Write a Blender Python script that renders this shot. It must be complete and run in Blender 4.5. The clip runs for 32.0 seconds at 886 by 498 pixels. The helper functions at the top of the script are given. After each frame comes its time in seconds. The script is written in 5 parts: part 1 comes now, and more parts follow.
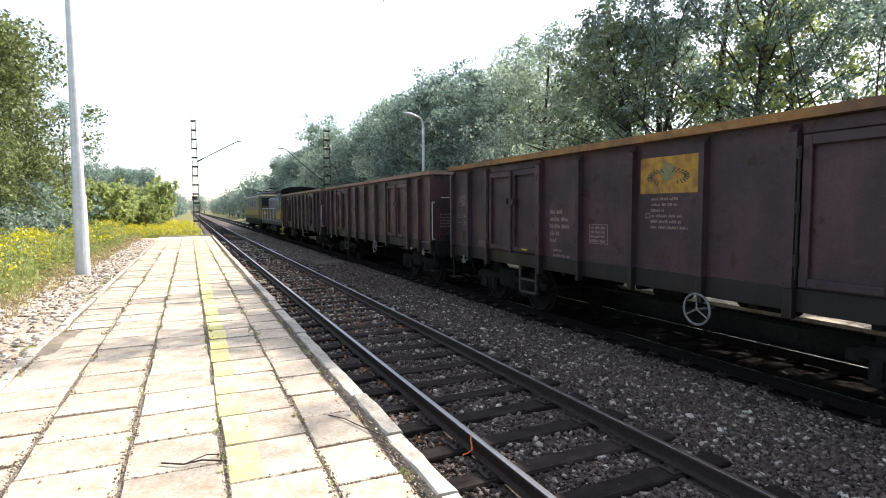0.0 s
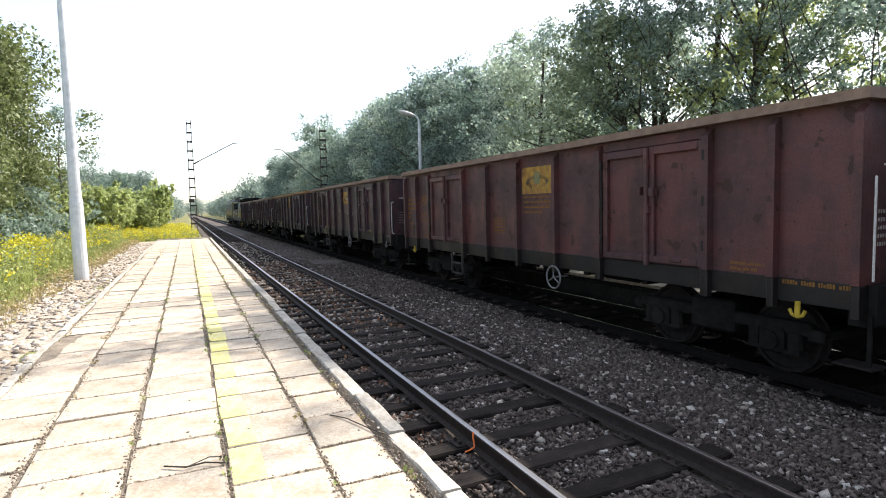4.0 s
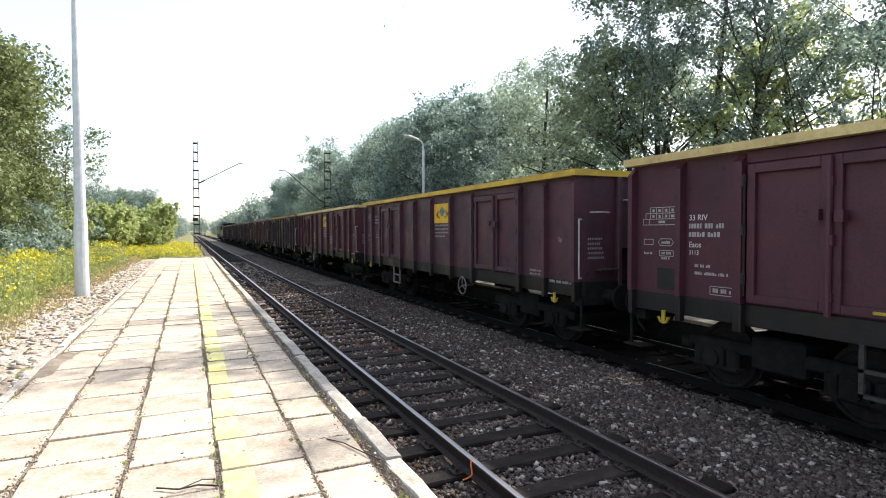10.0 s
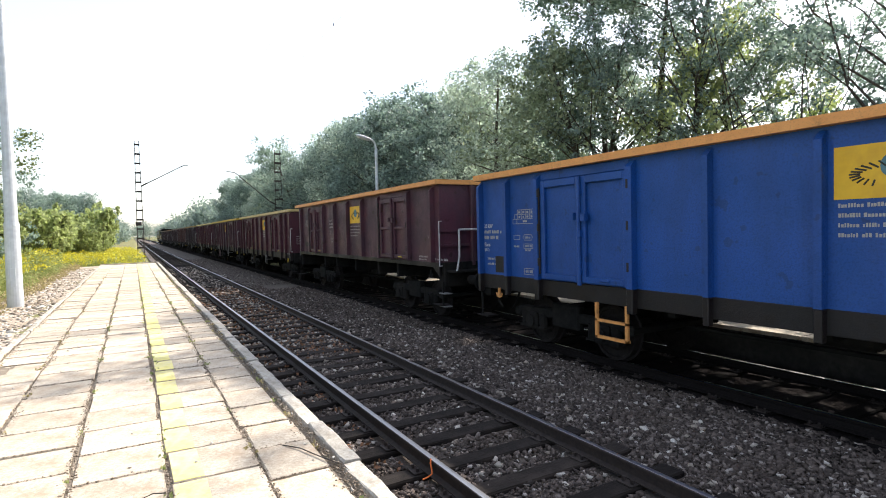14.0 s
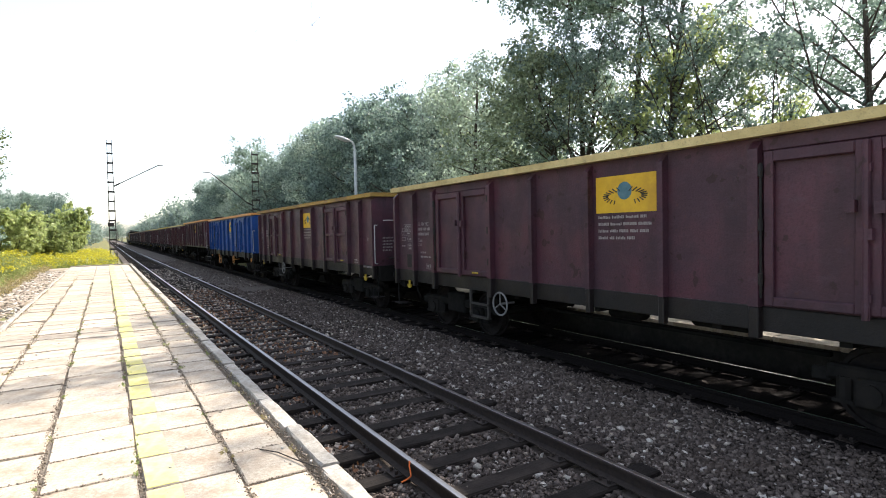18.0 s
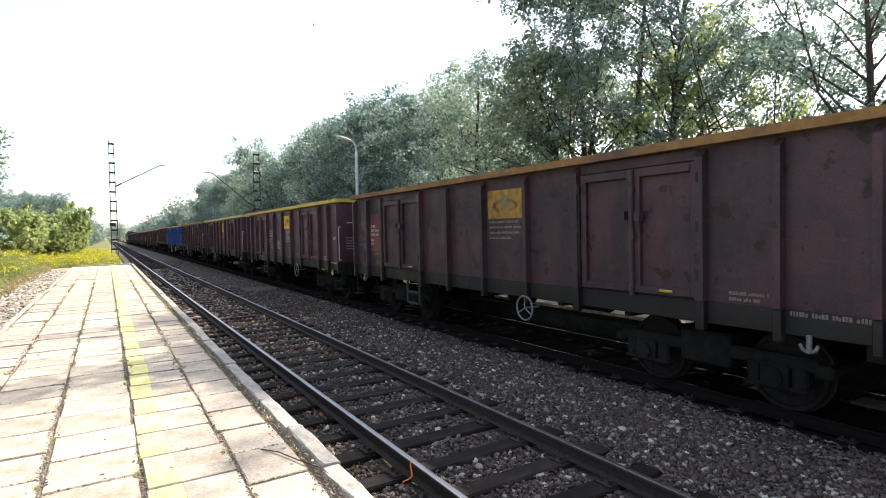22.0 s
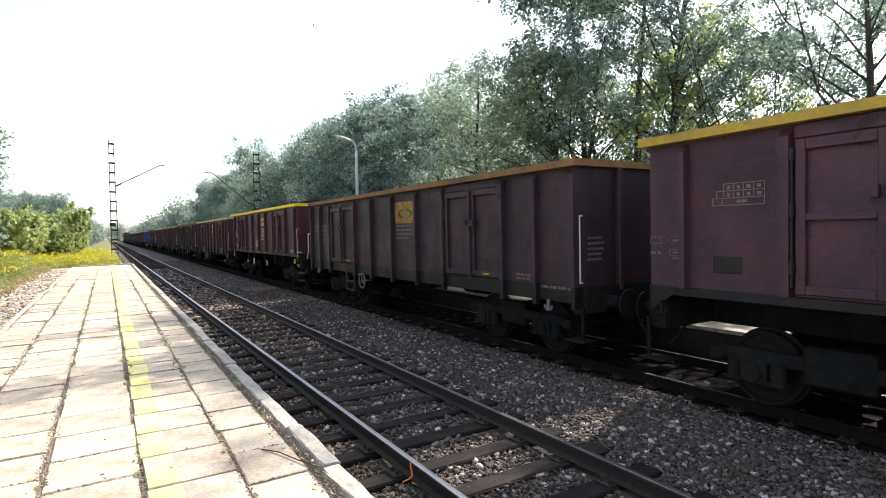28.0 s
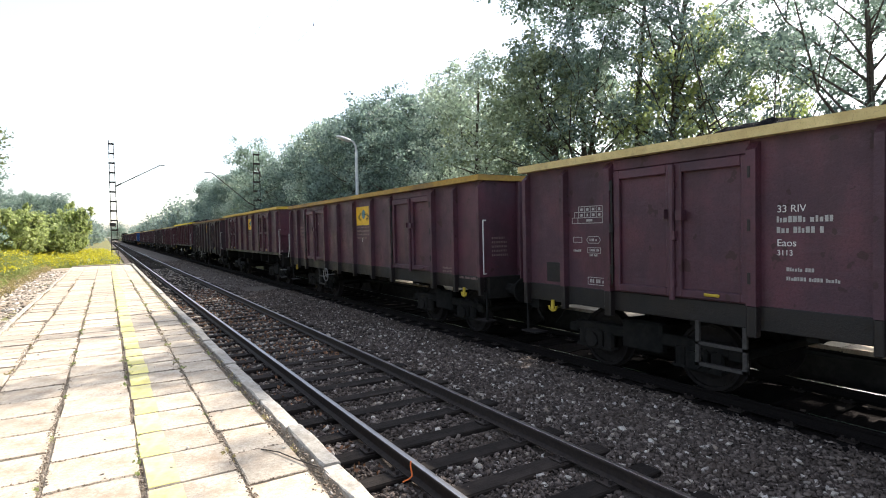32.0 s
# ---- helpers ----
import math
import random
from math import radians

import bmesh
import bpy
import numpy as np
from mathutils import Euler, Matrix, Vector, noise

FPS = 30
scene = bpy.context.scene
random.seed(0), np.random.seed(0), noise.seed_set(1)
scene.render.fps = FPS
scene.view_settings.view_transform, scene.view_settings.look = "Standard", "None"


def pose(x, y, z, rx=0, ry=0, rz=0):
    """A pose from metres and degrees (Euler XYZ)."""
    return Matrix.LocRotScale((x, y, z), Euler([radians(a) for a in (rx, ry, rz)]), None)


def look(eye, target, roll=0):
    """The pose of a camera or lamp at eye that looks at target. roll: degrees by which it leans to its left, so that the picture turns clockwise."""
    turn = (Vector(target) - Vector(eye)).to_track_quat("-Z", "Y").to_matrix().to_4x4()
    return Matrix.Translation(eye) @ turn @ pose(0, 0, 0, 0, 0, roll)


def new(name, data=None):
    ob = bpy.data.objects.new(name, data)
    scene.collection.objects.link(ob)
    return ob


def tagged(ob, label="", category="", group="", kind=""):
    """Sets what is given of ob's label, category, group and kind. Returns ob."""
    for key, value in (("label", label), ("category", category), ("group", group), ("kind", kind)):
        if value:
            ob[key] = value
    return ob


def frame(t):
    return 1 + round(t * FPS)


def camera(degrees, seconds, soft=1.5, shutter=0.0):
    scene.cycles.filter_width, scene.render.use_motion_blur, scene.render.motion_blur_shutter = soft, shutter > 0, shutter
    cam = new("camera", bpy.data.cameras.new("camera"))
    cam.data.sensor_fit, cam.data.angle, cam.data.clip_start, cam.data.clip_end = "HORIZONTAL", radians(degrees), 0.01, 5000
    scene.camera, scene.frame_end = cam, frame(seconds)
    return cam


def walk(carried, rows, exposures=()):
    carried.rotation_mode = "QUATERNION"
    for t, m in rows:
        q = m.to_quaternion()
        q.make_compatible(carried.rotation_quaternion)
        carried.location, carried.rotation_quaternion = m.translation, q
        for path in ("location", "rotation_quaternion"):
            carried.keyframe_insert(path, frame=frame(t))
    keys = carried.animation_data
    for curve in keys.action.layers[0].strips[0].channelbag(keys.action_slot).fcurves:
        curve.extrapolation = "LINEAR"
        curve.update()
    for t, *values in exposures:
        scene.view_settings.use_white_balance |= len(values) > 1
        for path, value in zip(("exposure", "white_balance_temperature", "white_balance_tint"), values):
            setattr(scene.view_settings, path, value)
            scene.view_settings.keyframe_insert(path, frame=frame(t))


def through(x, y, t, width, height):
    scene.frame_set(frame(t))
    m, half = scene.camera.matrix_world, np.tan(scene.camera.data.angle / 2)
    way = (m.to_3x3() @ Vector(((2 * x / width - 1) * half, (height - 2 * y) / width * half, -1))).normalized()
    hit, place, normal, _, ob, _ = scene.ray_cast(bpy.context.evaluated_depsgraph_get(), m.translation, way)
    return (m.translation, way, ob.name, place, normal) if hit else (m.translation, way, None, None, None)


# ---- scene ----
EYE = 2.167  # eye above the rail tops of the platform track
cam = camera(77.32, 32.0, soft=1.0)


def aim(yaw, down, lean):
    """The eye's pose: degrees to the right of the track, below level, and of lean."""
    return pose(0, 0, EYE, 90 - down, 0, -yaw) @ pose(0, 0, 0, 0, 0, lean)


walk(cam, [
    (0, aim(24.55, 4.19, -0.39)),
    (0.5, aim(24.53, 4.19, -0.37)),
    (1, aim(24.54, 4.21, -0.43)),
    (1.5, aim(24.51, 4.23, -0.41)),
    (2, aim(24.49, 4.49, -0.64)),
    (2.5, aim(24.58, 4.40, -1.77)),
    (3, aim(24.70, 4.30, -1.59)),
    (3.5, aim(24.70, 4.45, -1.55)),
    (5.5, aim(24.75, 4.28, -1.34)),
    (6, aim(24.64, 4.38, -1.40)),
    (6.5, aim(24.59, 4.15, -1.28)),
    (7, aim(24.66, 4.16, -1.32)),
    (7.5, aim(24.66, 4.10, -1.26)),
    (8, aim(24.73, 4.01, -1.23)),
    (8.5, aim(24.75, 3.23, -0.83)),
    (9, aim(24.70, 2.41, -0.56)),
    (9.5, aim(24.61, 2.12, -0.44)),
    (10, aim(24.57, 1.94, -0.30)),
    (10.5, aim(24.58, 1.92, -0.31)),
    (11, aim(24.58, 1.90, -0.31)),
    (11.5, aim(24.55, 2.00, -0.36)),
    (12, aim(24.57, 1.82, -0.22)),
    (12.5, aim(26.39, 2.04, -0.57)),
    (13, aim(26.38, 2.09, -1.67)),
    (13.5, aim(27.29, 2.06, -1.50)),
    (14, aim(29.23, 2.07, -1.41)),
    (14.5, aim(31.01, 2.05, -1.26)),
    (16.5, aim(31.67, 1.87, -1.22)),
    (17, aim(31.56, 1.91, -1.23)),
    (17.5, aim(31.42, 1.93, -1.23)),
    (18, aim(31.39, 1.93, -1.26)),
    (18.5, aim(31.26, 1.92, -1.25)),
    (19, aim(31.26, 1.92, -1.25)),
    (32, aim(31.26, 1.92, -1.25)),
], [(0, 1.33, 6450, 12), (32, 1.33, 6450, 12)])

# ---- light ----
SUN_EL, SUN_AZ = 43.0, 73.0  # elevation; degrees clockwise from the track's direction
world = bpy.data.worlds.new("sky")
scene.world = world
world.use_nodes = True
wn = world.node_tree.nodes
sky = wn.new("ShaderNodeTexSky")
sky.sky_type = "NISHITA"
sky.sun_disc = False
sky.sun_elevation = radians(SUN_EL)
sky.sun_rotation = radians(SUN_AZ)
sky.air_density, sky.dust_density, sky.ozone_density = 1.0, 1.6, 0.3
wn["Background"].inputs["Strength"].default_value = 0.15
haze = wn.new("ShaderNodeMix")  # thin even haze that whitens the whole sky
haze.data_type = "RGBA"
haze.inputs[0].default_value, haze.inputs[7].default_value = 0.35, (3.6, 3.6, 3.55, 1)
world.node_tree.links.new(sky.outputs[0], haze.inputs[6])
world.node_tree.links.new(haze.outputs[2], wn["Background"].inputs["Color"])
sun = new("sun", bpy.data.lights.new("sun", "SUN"))
sun.data.energy, sun.data.angle, sun.data.color = 4.0, radians(0.6), (1.0, 0.94, 0.85)
to_sun = Vector((math.sin(radians(SUN_AZ)) * math.cos(radians(SUN_EL)), math.cos(radians(SUN_AZ)) * math.cos(radians(SUN_EL)), math.sin(radians(SUN_EL))))
sun.matrix_world = look(to_sun * 50, (0, 0, 0))

# ---- materials ----


def mat(name, rough=0.8, metal=0.0, spec=0.5):
    m = bpy.data.materials.new(name)
    m.use_nodes = True
    b = m.node_tree.nodes["Principled BSDF"]
    b.inputs["Roughness"].default_value, b.inputs["Metallic"].default_value = rough, metal
    b.inputs["Specular IOR Level"].default_value = spec
    return m, m.node_tree.nodes, m.node_tree.links, b


def noise_tex(n, l, scale, detail=6, rough=0.6, coord="Object", stretch=None):
    tc = n.new("ShaderNodeTexCoord")
    t = n.new("ShaderNodeTexNoise")
    t.inputs["Scale"].default_value, t.inputs["Detail"].default_value, t.inputs["Roughness"].default_value = scale, detail, rough
    if stretch:
        mp = n.new("ShaderNodeMapping")
        mp.inputs["Scale"].default_value = stretch
        l.new(tc.outputs[coord], mp.inputs["Vector"])
        l.new(mp.outputs[0], t.inputs["Vector"])
    else:
        l.new(tc.outputs[coord], t.inputs["Vector"])
    return t.outputs["Fac"]


def ramp(n, l, fac, stops):
    r = n.new("ShaderNodeValToRGB")
    e = r.color_ramp.elements
    while len(e) < len(stops):
        e.new(0.5)
    for k, (p, c) in zip(e, stops):
        k.position, k.color = p, (*c, 1)
    l.new(fac, r.inputs[0])
    return r.outputs[0]


def mixc(n, l, fac, a, b, how="MIX"):
    m = n.new("ShaderNodeMix")
    m.data_type, m.blend_type = "RGBA", how
    for sock, v in ((m.inputs[0], fac), (m.inputs[6], a), (m.inputs[7], b)):
        if isinstance(v, (int, float)):
            sock.default_value = v
        elif isinstance(v, tuple):
            sock.default_value = (*v, 1)
        else:
            l.new(v, sock)
    return m.outputs[2]


def bump(n, l, b, fac, strength=0.3, dist=0.01):
    u = n.new("ShaderNodeBump")
    u.inputs["Strength"].default_value, u.inputs["Distance"].default_value = strength, dist
    l.new(fac, u.inputs["Height"])
    l.new(u.outputs[0], b.inputs["Normal"])


def grained(name, a, b_, scale=8.0, rough=0.85, metal=0.0, coarse=None, cs=0.7, bstr=0.3, bd=0.006, spec=0.4, rand=0.0, stretch=None, island=0.0, speck=None):
    """A surface with fine grain between two colours, and coarse stains of a third."""
    m, n, l, b = mat(name, rough, metal, spec)
    f = noise_tex(n, l, scale, stretch=stretch)
    c = ramp(n, l, f, [(0.32, a), (0.68, b_)])
    if coarse:
        g = noise_tex(n, l, cs, 4, 0.7)
        g = ramp(n, l, g, [(0.45, (0, 0, 0)), (0.7, (1, 1, 1))])
        c = mixc(n, l, g, c, coarse)
    if speck:
        h = noise_tex(n, l, 75, 4, 0.7)
        c = mixc(n, l, ramp(n, l, h, [(0.56, (0, 0, 0)), (0.7, (0.75,) * 3)]), c, speck)
        h = noise_tex(n, l, 5.5, 7, 0.75)
        c = mixc(n, l, ramp(n, l, h, [(0.54, (0, 0, 0)), (0.72, (0.6,) * 3)]), c, tuple(x * 1.4 for x in speck))
    if rand or island:
        src = n.new("ShaderNodeObjectInfo").outputs["Random"] if rand else n.new("ShaderNodeNewGeometry").outputs["Random Per Island"]
        k = rand or island
        v = ramp(n, l, src, [(0.0, (1 - k,) * 3), (1.0, (1 + k * 0.6, 1 + k * 0.55, 1 + k * 0.5))])
        c = mixc(n, l, 1.0, c, v, "MULTIPLY")
    l.new(c, b.inputs["Base Color"])
    bump(n, l, b, f, bstr, bd)
    return m


def wagon_paint(name, base, dirt, rust, dirty=0.5):
    """Old wagon paint: dull patches, coal-dust smears, scuffs, rust spots and shallow dents."""
    m, n, l, b = mat(name, 0.5, 0, 0.38)
    f = noise_tex(n, l, 1.3, 7, 0.62)
    fine = noise_tex(n, l, 38, 5, 0.6)
    run = noise_tex(n, l, 1.0, 5, 0.6, stretch=(2.2, 2.2, 0.5))
    c = mixc(n, l, ramp(n, l, f, [(0.40, (0, 0, 0)), (0.60, (min(1, dirty * 1.5),) * 3)]), base, dirt)
    c = mixc(n, l, ramp(n, l, run, [(0.46, (0, 0, 0)), (0.64, (dirty,) * 3)]), c, tuple(x * 0.5 for x in dirt))
    scuff = noise_tex(n, l, 5.0, 9, 0.8, stretch=(1, 0.6, 1.8))
    c = mixc(n, l, ramp(n, l, scuff, [(0.52, (0, 0, 0)), (0.66, (dirty * 0.9,) * 3)]), c, tuple(x * 1.7 for x in dirt))
    spots = noise_tex(n, l, 4.6, 3, 0.5)
    c = mixc(n, l, ramp(n, l, spots, [(0.7 - 0.09 * dirty, (0, 0, 0)), (0.72 - 0.09 * dirty, (min(1, dirty * 1.5),) * 3)]), c, tuple(x * 0.3 for x in rust))
    chips = noise_tex(n, l, 9.0, 8, 0.75)
    c = mixc(n, l, ramp(n, l, chips, [(0.62, (0, 0, 0)), (0.66, (min(1, dirty * 1.2),) * 3)]), c, rust)
    c = mixc(n, l, ramp(n, l, fine, [(0.36, (0.45,) * 3), (0.52, (0, 0, 0))]), c, tuple(x * 0.45 for x in base))
    v = n.new("ShaderNodeObjectInfo").outputs["Random"]
    c = mixc(n, l, 1.0, c, ramp(n, l, v, [(0, (0.94,) * 3), (1, (1.05, 1.04, 1.04))]), "MULTIPLY")
    l.new(c, b.inputs["Base Color"])
    l.new(ramp(n, l, f, [(0.35, (0.4,) * 3), (0.65, (0.66,) * 3)]), b.inputs["Roughness"])
    hgt = mixc(n, l, 0.3, noise_tex(n, l, 1.7, 3, 0.5), fine)
    bump(n, l, b, hgt, 0.8, 0.02)
    return m


def foliage(name, a, b_, through=0.35, rough=0.55):
    m, n, l, b = mat(name, rough, 0, 0.34)
    isl = n.new("ShaderNodeNewGeometry").outputs["Random Per Island"]
    big = noise_tex(n, l, 0.6, 3, 0.6)
    c = ramp(n, l, isl, [(0.0, a), (1.0, b_)])
    c = mixc(n, l, ramp(n, l, big, [(0.4, (0, 0, 0)), (0.7, (0.55,) * 3)]), c, tuple(x * 0.7 for x in a))
    l.new(c, b.inputs["Base Color"])
    tr = n.new("ShaderNodeBsdfTranslucent")
    l.new(mixc(n, l, 1.0, c, (1.0, 1.08, 0.93), "MULTIPLY"), tr.inputs[0])
    mx = n.new("ShaderNodeMixShader")
    mx.inputs[0].default_value = through
    l.new(b.outputs[0], mx.inputs[1])
    l.new(tr.outputs[0], mx.inputs[2])
    l.new(mx.outputs[0], n["Material Output"].inputs["Surface"])
    return m


M = {}
M["ballast"] = grained("ballast", (0.0429, 0.0329, 0.0257), (0.143, 0.114, 0.0915), 26, 0.95, coarse=(0.129, 0.107, 0.0887), cs=0.5, bstr=0.9, bd=0.03)


def broken_stone(name, tones, rough=0.9):
    """Crushed stone: each lump takes its own tone out of the given run of colours."""
    m, n, l, b = mat(name, rough, 0, 0.4)
    isl = n.new("ShaderNodeNewGeometry").outputs["Random Per Island"]
    c = ramp(n, l, isl, tones)
    f = noise_tex(n, l, 45, 5, 0.65)
    c = mixc(n, l, 1.0, c, ramp(n, l, f, [(0.3, (0.62,) * 3), (0.7, (1.3, 1.28, 1.25))]), "MULTIPLY")
    g = noise_tex(n, l, 0.9, 4, 0.6)
    c = mixc(n, l, ramp(n, l, g, [(0.5, (0, 0, 0)), (0.72, (0.55,) * 3)]), c, (0.085, 0.062, 0.046))
    l.new(c, b.inputs["Base Color"])
    bump(n, l, b, f, 0.4, 0.004)
    return m


M["stones"] = broken_stone("ballast_stone", [(0.0, (0.0342, 0.0256, 0.0209)), (0.5, (0.0855, 0.0665, 0.056)), (0.84, (0.157, 0.125, 0.106)), (0.96, (0.257, 0.218, 0.19)), (1.0, (0.532, 0.484, 0.437))])
M["pale_stone"] = broken_stone("pale_stone", [(0.0, (0.26, 0.21, 0.165)), (0.5, (0.4, 0.35, 0.29)), (1.0, (0.62, 0.58, 0.52))])
M["rubble"] = broken_stone("rubble", [(0.0, (0.15, 0.115, 0.085)), (0.3, (0.32, 0.265, 0.21)), (0.7, (0.48, 0.42, 0.35)), (1.0, (0.66, 0.62, 0.56))])
M["soil"] = grained("soil", (0.26, 0.21, 0.16), (0.46, 0.4, 0.32), 9, 0.95, coarse=(0.22, 0.17, 0.1), cs=0.35, bstr=0.7, bd=0.03)
M["grass_soil"] = grained("grass_soil", (0.09, 0.1, 0.03), (0.2, 0.19, 0.06), 3, 0.95, coarse=(0.14, 0.11, 0.06), cs=0.2, bstr=0.8, bd=0.04)
M["slab"] = grained("paving_concrete", (0.37, 0.315, 0.24), (0.58, 0.51, 0.405), 30, 0.9, coarse=(0.31, 0.225, 0.15), cs=2.3, bstr=0.8, bd=0.006, rand=0.2, speck=(0.2, 0.15, 0.1))
M["joint"] = grained("joint_soil", (0.13, 0.105, 0.078), (0.3, 0.25, 0.19), 24, 0.95, coarse=(0.09, 0.072, 0.05), cs=1.5)
M["kerb"] = grained("kerb_concrete", (0.33, 0.3, 0.25), (0.5, 0.47, 0.41), 24, 0.9, coarse=(0.22, 0.19, 0.15), cs=2.4, bstr=0.9, bd=0.008, rand=0.15, speck=(0.16, 0.14, 0.11))
# concrete toned near black: the shade on the track-side walls is in its colour
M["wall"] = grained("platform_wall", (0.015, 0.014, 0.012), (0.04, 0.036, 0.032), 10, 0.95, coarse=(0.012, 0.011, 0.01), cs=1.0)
M["sleeper"] = grained("sleeper_wood", (0.01, 0.008, 0.007), (0.032, 0.026, 0.022), 16, 0.9, coarse=(0.045, 0.036, 0.03), cs=1.8, bstr=0.8, bd=0.008, spec=0.15, rand=0.35, stretch=(0.35, 4, 4))
M["rail_side"] = grained("rail_rust", (0.018, 0.014, 0.012), (0.042, 0.03, 0.024), 22, 0.75, metal=0.2, bstr=0.3)
M["rail_top"] = grained("rail_head_steel", (0.26, 0.25, 0.24), (0.44, 0.43, 0.42), 3, 0.32, metal=1.0, bstr=0.05, bd=0.001, stretch=(30, 0.3, 30))
M["orange"] = grained("orange_cord", (0.75, 0.16, 0.03), (0.85, 0.22, 0.05), 30, 0.7)
M["galv"] = grained("galvanised_paint", (0.5, 0.53, 0.56), (0.62, 0.65, 0.67), 7, 0.5, metal=0.15, bstr=0.1, coarse=(0.42, 0.44, 0.46), cs=0.9)
M["mast"] = grained("mast_steel", (0.03, 0.027, 0.025), (0.07, 0.06, 0.052), 12, 0.8, metal=0.2)
M["lamp"] = grained("lamp_head_grey", (0.45, 0.46, 0.46), (0.55, 0.56, 0.56), 12, 0.5)
M["bark"] = grained("bark", (0.035, 0.028, 0.022), (0.11, 0.09, 0.07), 9, 0.95, bstr=0.9, bd=0.02, stretch=(3, 3, 0.6))
M["leaf_dark"] = foliage("leaf_dark", (0.0969, 0.137, 0.121), (0.37, 0.456, 0.416), 0.52)
M["leaf_mid"] = foliage("leaf_mid", (0.106, 0.152, 0.125), (0.386, 0.47, 0.414), 0.52)
M["leaf_olive"] = foliage("leaf_olive", (0.14, 0.174, 0.112), (0.437, 0.482, 0.314), 0.5)
M["leaf_sun"] = foliage("leaf_sunlit", (0.085, 0.11, 0.042), (0.28, 0.315, 0.135), 0.36)
M["leaf_grey"] = foliage("leaf_silver", (0.277, 0.328, 0.277), (0.641, 0.713, 0.612), 0.48, 0.42)
M["leaf_yel"] = foliage("leaf_yellow_green", (0.28, 0.325, 0.13), (0.57, 0.6, 0.285), 0.55)
# paler, bluer leaves: distance haze is put into the far woods' colour
M["leaf_far_haze"] = foliage("leaf_far_haze", (0.18, 0.228, 0.204), (0.36, 0.42, 0.372), 0.45)
M["weed"] = foliage("weed_leaf", (0.2, 0.235, 0.08), (0.48, 0.51, 0.2), 0.45)
M["gold"] = foliage("goldenrod_flower", (0.55, 0.48, 0.03), (0.75, 0.66, 0.06), 0.3)
M["dry"] = foliage("dry_grass", (0.3, 0.237, 0.112), (0.5, 0.413, 0.213), 0.3)
M["twig"] = grained("twig", (0.03, 0.024, 0.02), (0.06, 0.05, 0.04), 20, 0.9)
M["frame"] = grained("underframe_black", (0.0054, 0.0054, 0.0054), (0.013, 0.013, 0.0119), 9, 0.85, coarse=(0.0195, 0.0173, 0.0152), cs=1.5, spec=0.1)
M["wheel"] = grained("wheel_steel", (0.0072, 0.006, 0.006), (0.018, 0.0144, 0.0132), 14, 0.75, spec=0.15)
M["coal"] = grained("coal", (0.004, 0.004, 0.005), (0.015, 0.015, 0.017), 14, 0.9, bstr=1.0, bd=0.08, spec=0.04)
M["white"] = grained("white_stencil", (0.5, 0.49, 0.47), (0.66, 0.65, 0.62), 60, 0.7, bstr=0.05)
M["worn_white"] = grained("worn_white_stencil", (0.2, 0.17, 0.165), (0.33, 0.3, 0.29), 40, 0.75, bstr=0.05)
M["bar_ink"] = grained("stencil_ink", (0.26, 0.25, 0.24), (0.38, 0.37, 0.35), 60, 0.7, bstr=0.05)
M["wheel_grey"] = grained("hand_wheel_grey", (0.1, 0.1, 0.1), (0.19, 0.19, 0.185), 20, 0.6)
M["old_steel"] = grained("grimy_steel", (0.018, 0.016, 0.015), (0.045, 0.04, 0.036), 20, 0.7)
M["faint"] = grained("worn_stencil", (0.13, 0.085, 0.08), (0.22, 0.17, 0.16), 40, 0.8, bstr=0.05)
M["ochre_ink"] = grained("ochre_stencil", (0.144, 0.066, 0.012), (0.204, 0.102, 0.021), 40, 0.8, bstr=0.05)
M["grab"] = grained("grab_rail_white", (0.36, 0.35, 0.34), (0.5, 0.49, 0.48), 30, 0.6)
M["yellow"] = grained("rim_yellow", (0.508, 0.328, 0.0246), (0.607, 0.41, 0.041), 6, 0.6, coarse=(0.344, 0.221, 0.041), cs=0.9, speck=(0.09, 0.055, 0.03))
M["pale"] = grained("rim_pale_yellow", (0.54, 0.423, 0.18), (0.648, 0.522, 0.243), 6, 0.65, coarse=(0.378, 0.279, 0.108), cs=0.9, speck=(0.09, 0.055, 0.03))
M["ochre"] = grained("rim_ochre", (0.285, 0.165, 0.03), (0.413, 0.255, 0.045), 6, 0.7, coarse=(0.15, 0.09, 0.0375), cs=0.8, speck=(0.09, 0.055, 0.03))
M["bright"] = grained("rim_bright_yellow", (0.75, 0.52, 0.0), (0.85, 0.62, 0.01), 6, 0.5, speck=(0.3, 0.2, 0.03))
M["orange_rim"] = grained("rim_orange", (0.58, 0.25, 0.07), (0.68, 0.31, 0.09), 6, 0.55, speck=(0.09, 0.055, 0.03))
M["rust_rim"] = grained("rim_rusty_ochre", (0.17, 0.085, 0.028), (0.29, 0.155, 0.045), 6, 0.75, coarse=(0.1, 0.055, 0.035), cs=1.1, speck=(0.09, 0.055, 0.03))
M["brown_rim"] = grained("rim_brown", (0.14, 0.092, 0.068), (0.23, 0.16, 0.12), 6, 0.75, speck=(0.09, 0.055, 0.03))
M["logo"] = grained("panel_yellow", (0.612, 0.357, 0.017), (0.697, 0.425, 0.0255), 5, 0.6, coarse=(0.51, 0.289, 0.0255), cs=2)
M["logo_worn"] = grained("panel_worn_yellow", (0.294, 0.168, 0.028), (0.406, 0.238, 0.035), 5, 0.75, coarse=(0.098, 0.042, 0.028), cs=2.4)
M["globe"] = grained("globe_blue", (0.05, 0.13, 0.16), (0.09, 0.19, 0.23), 9, 0.6)
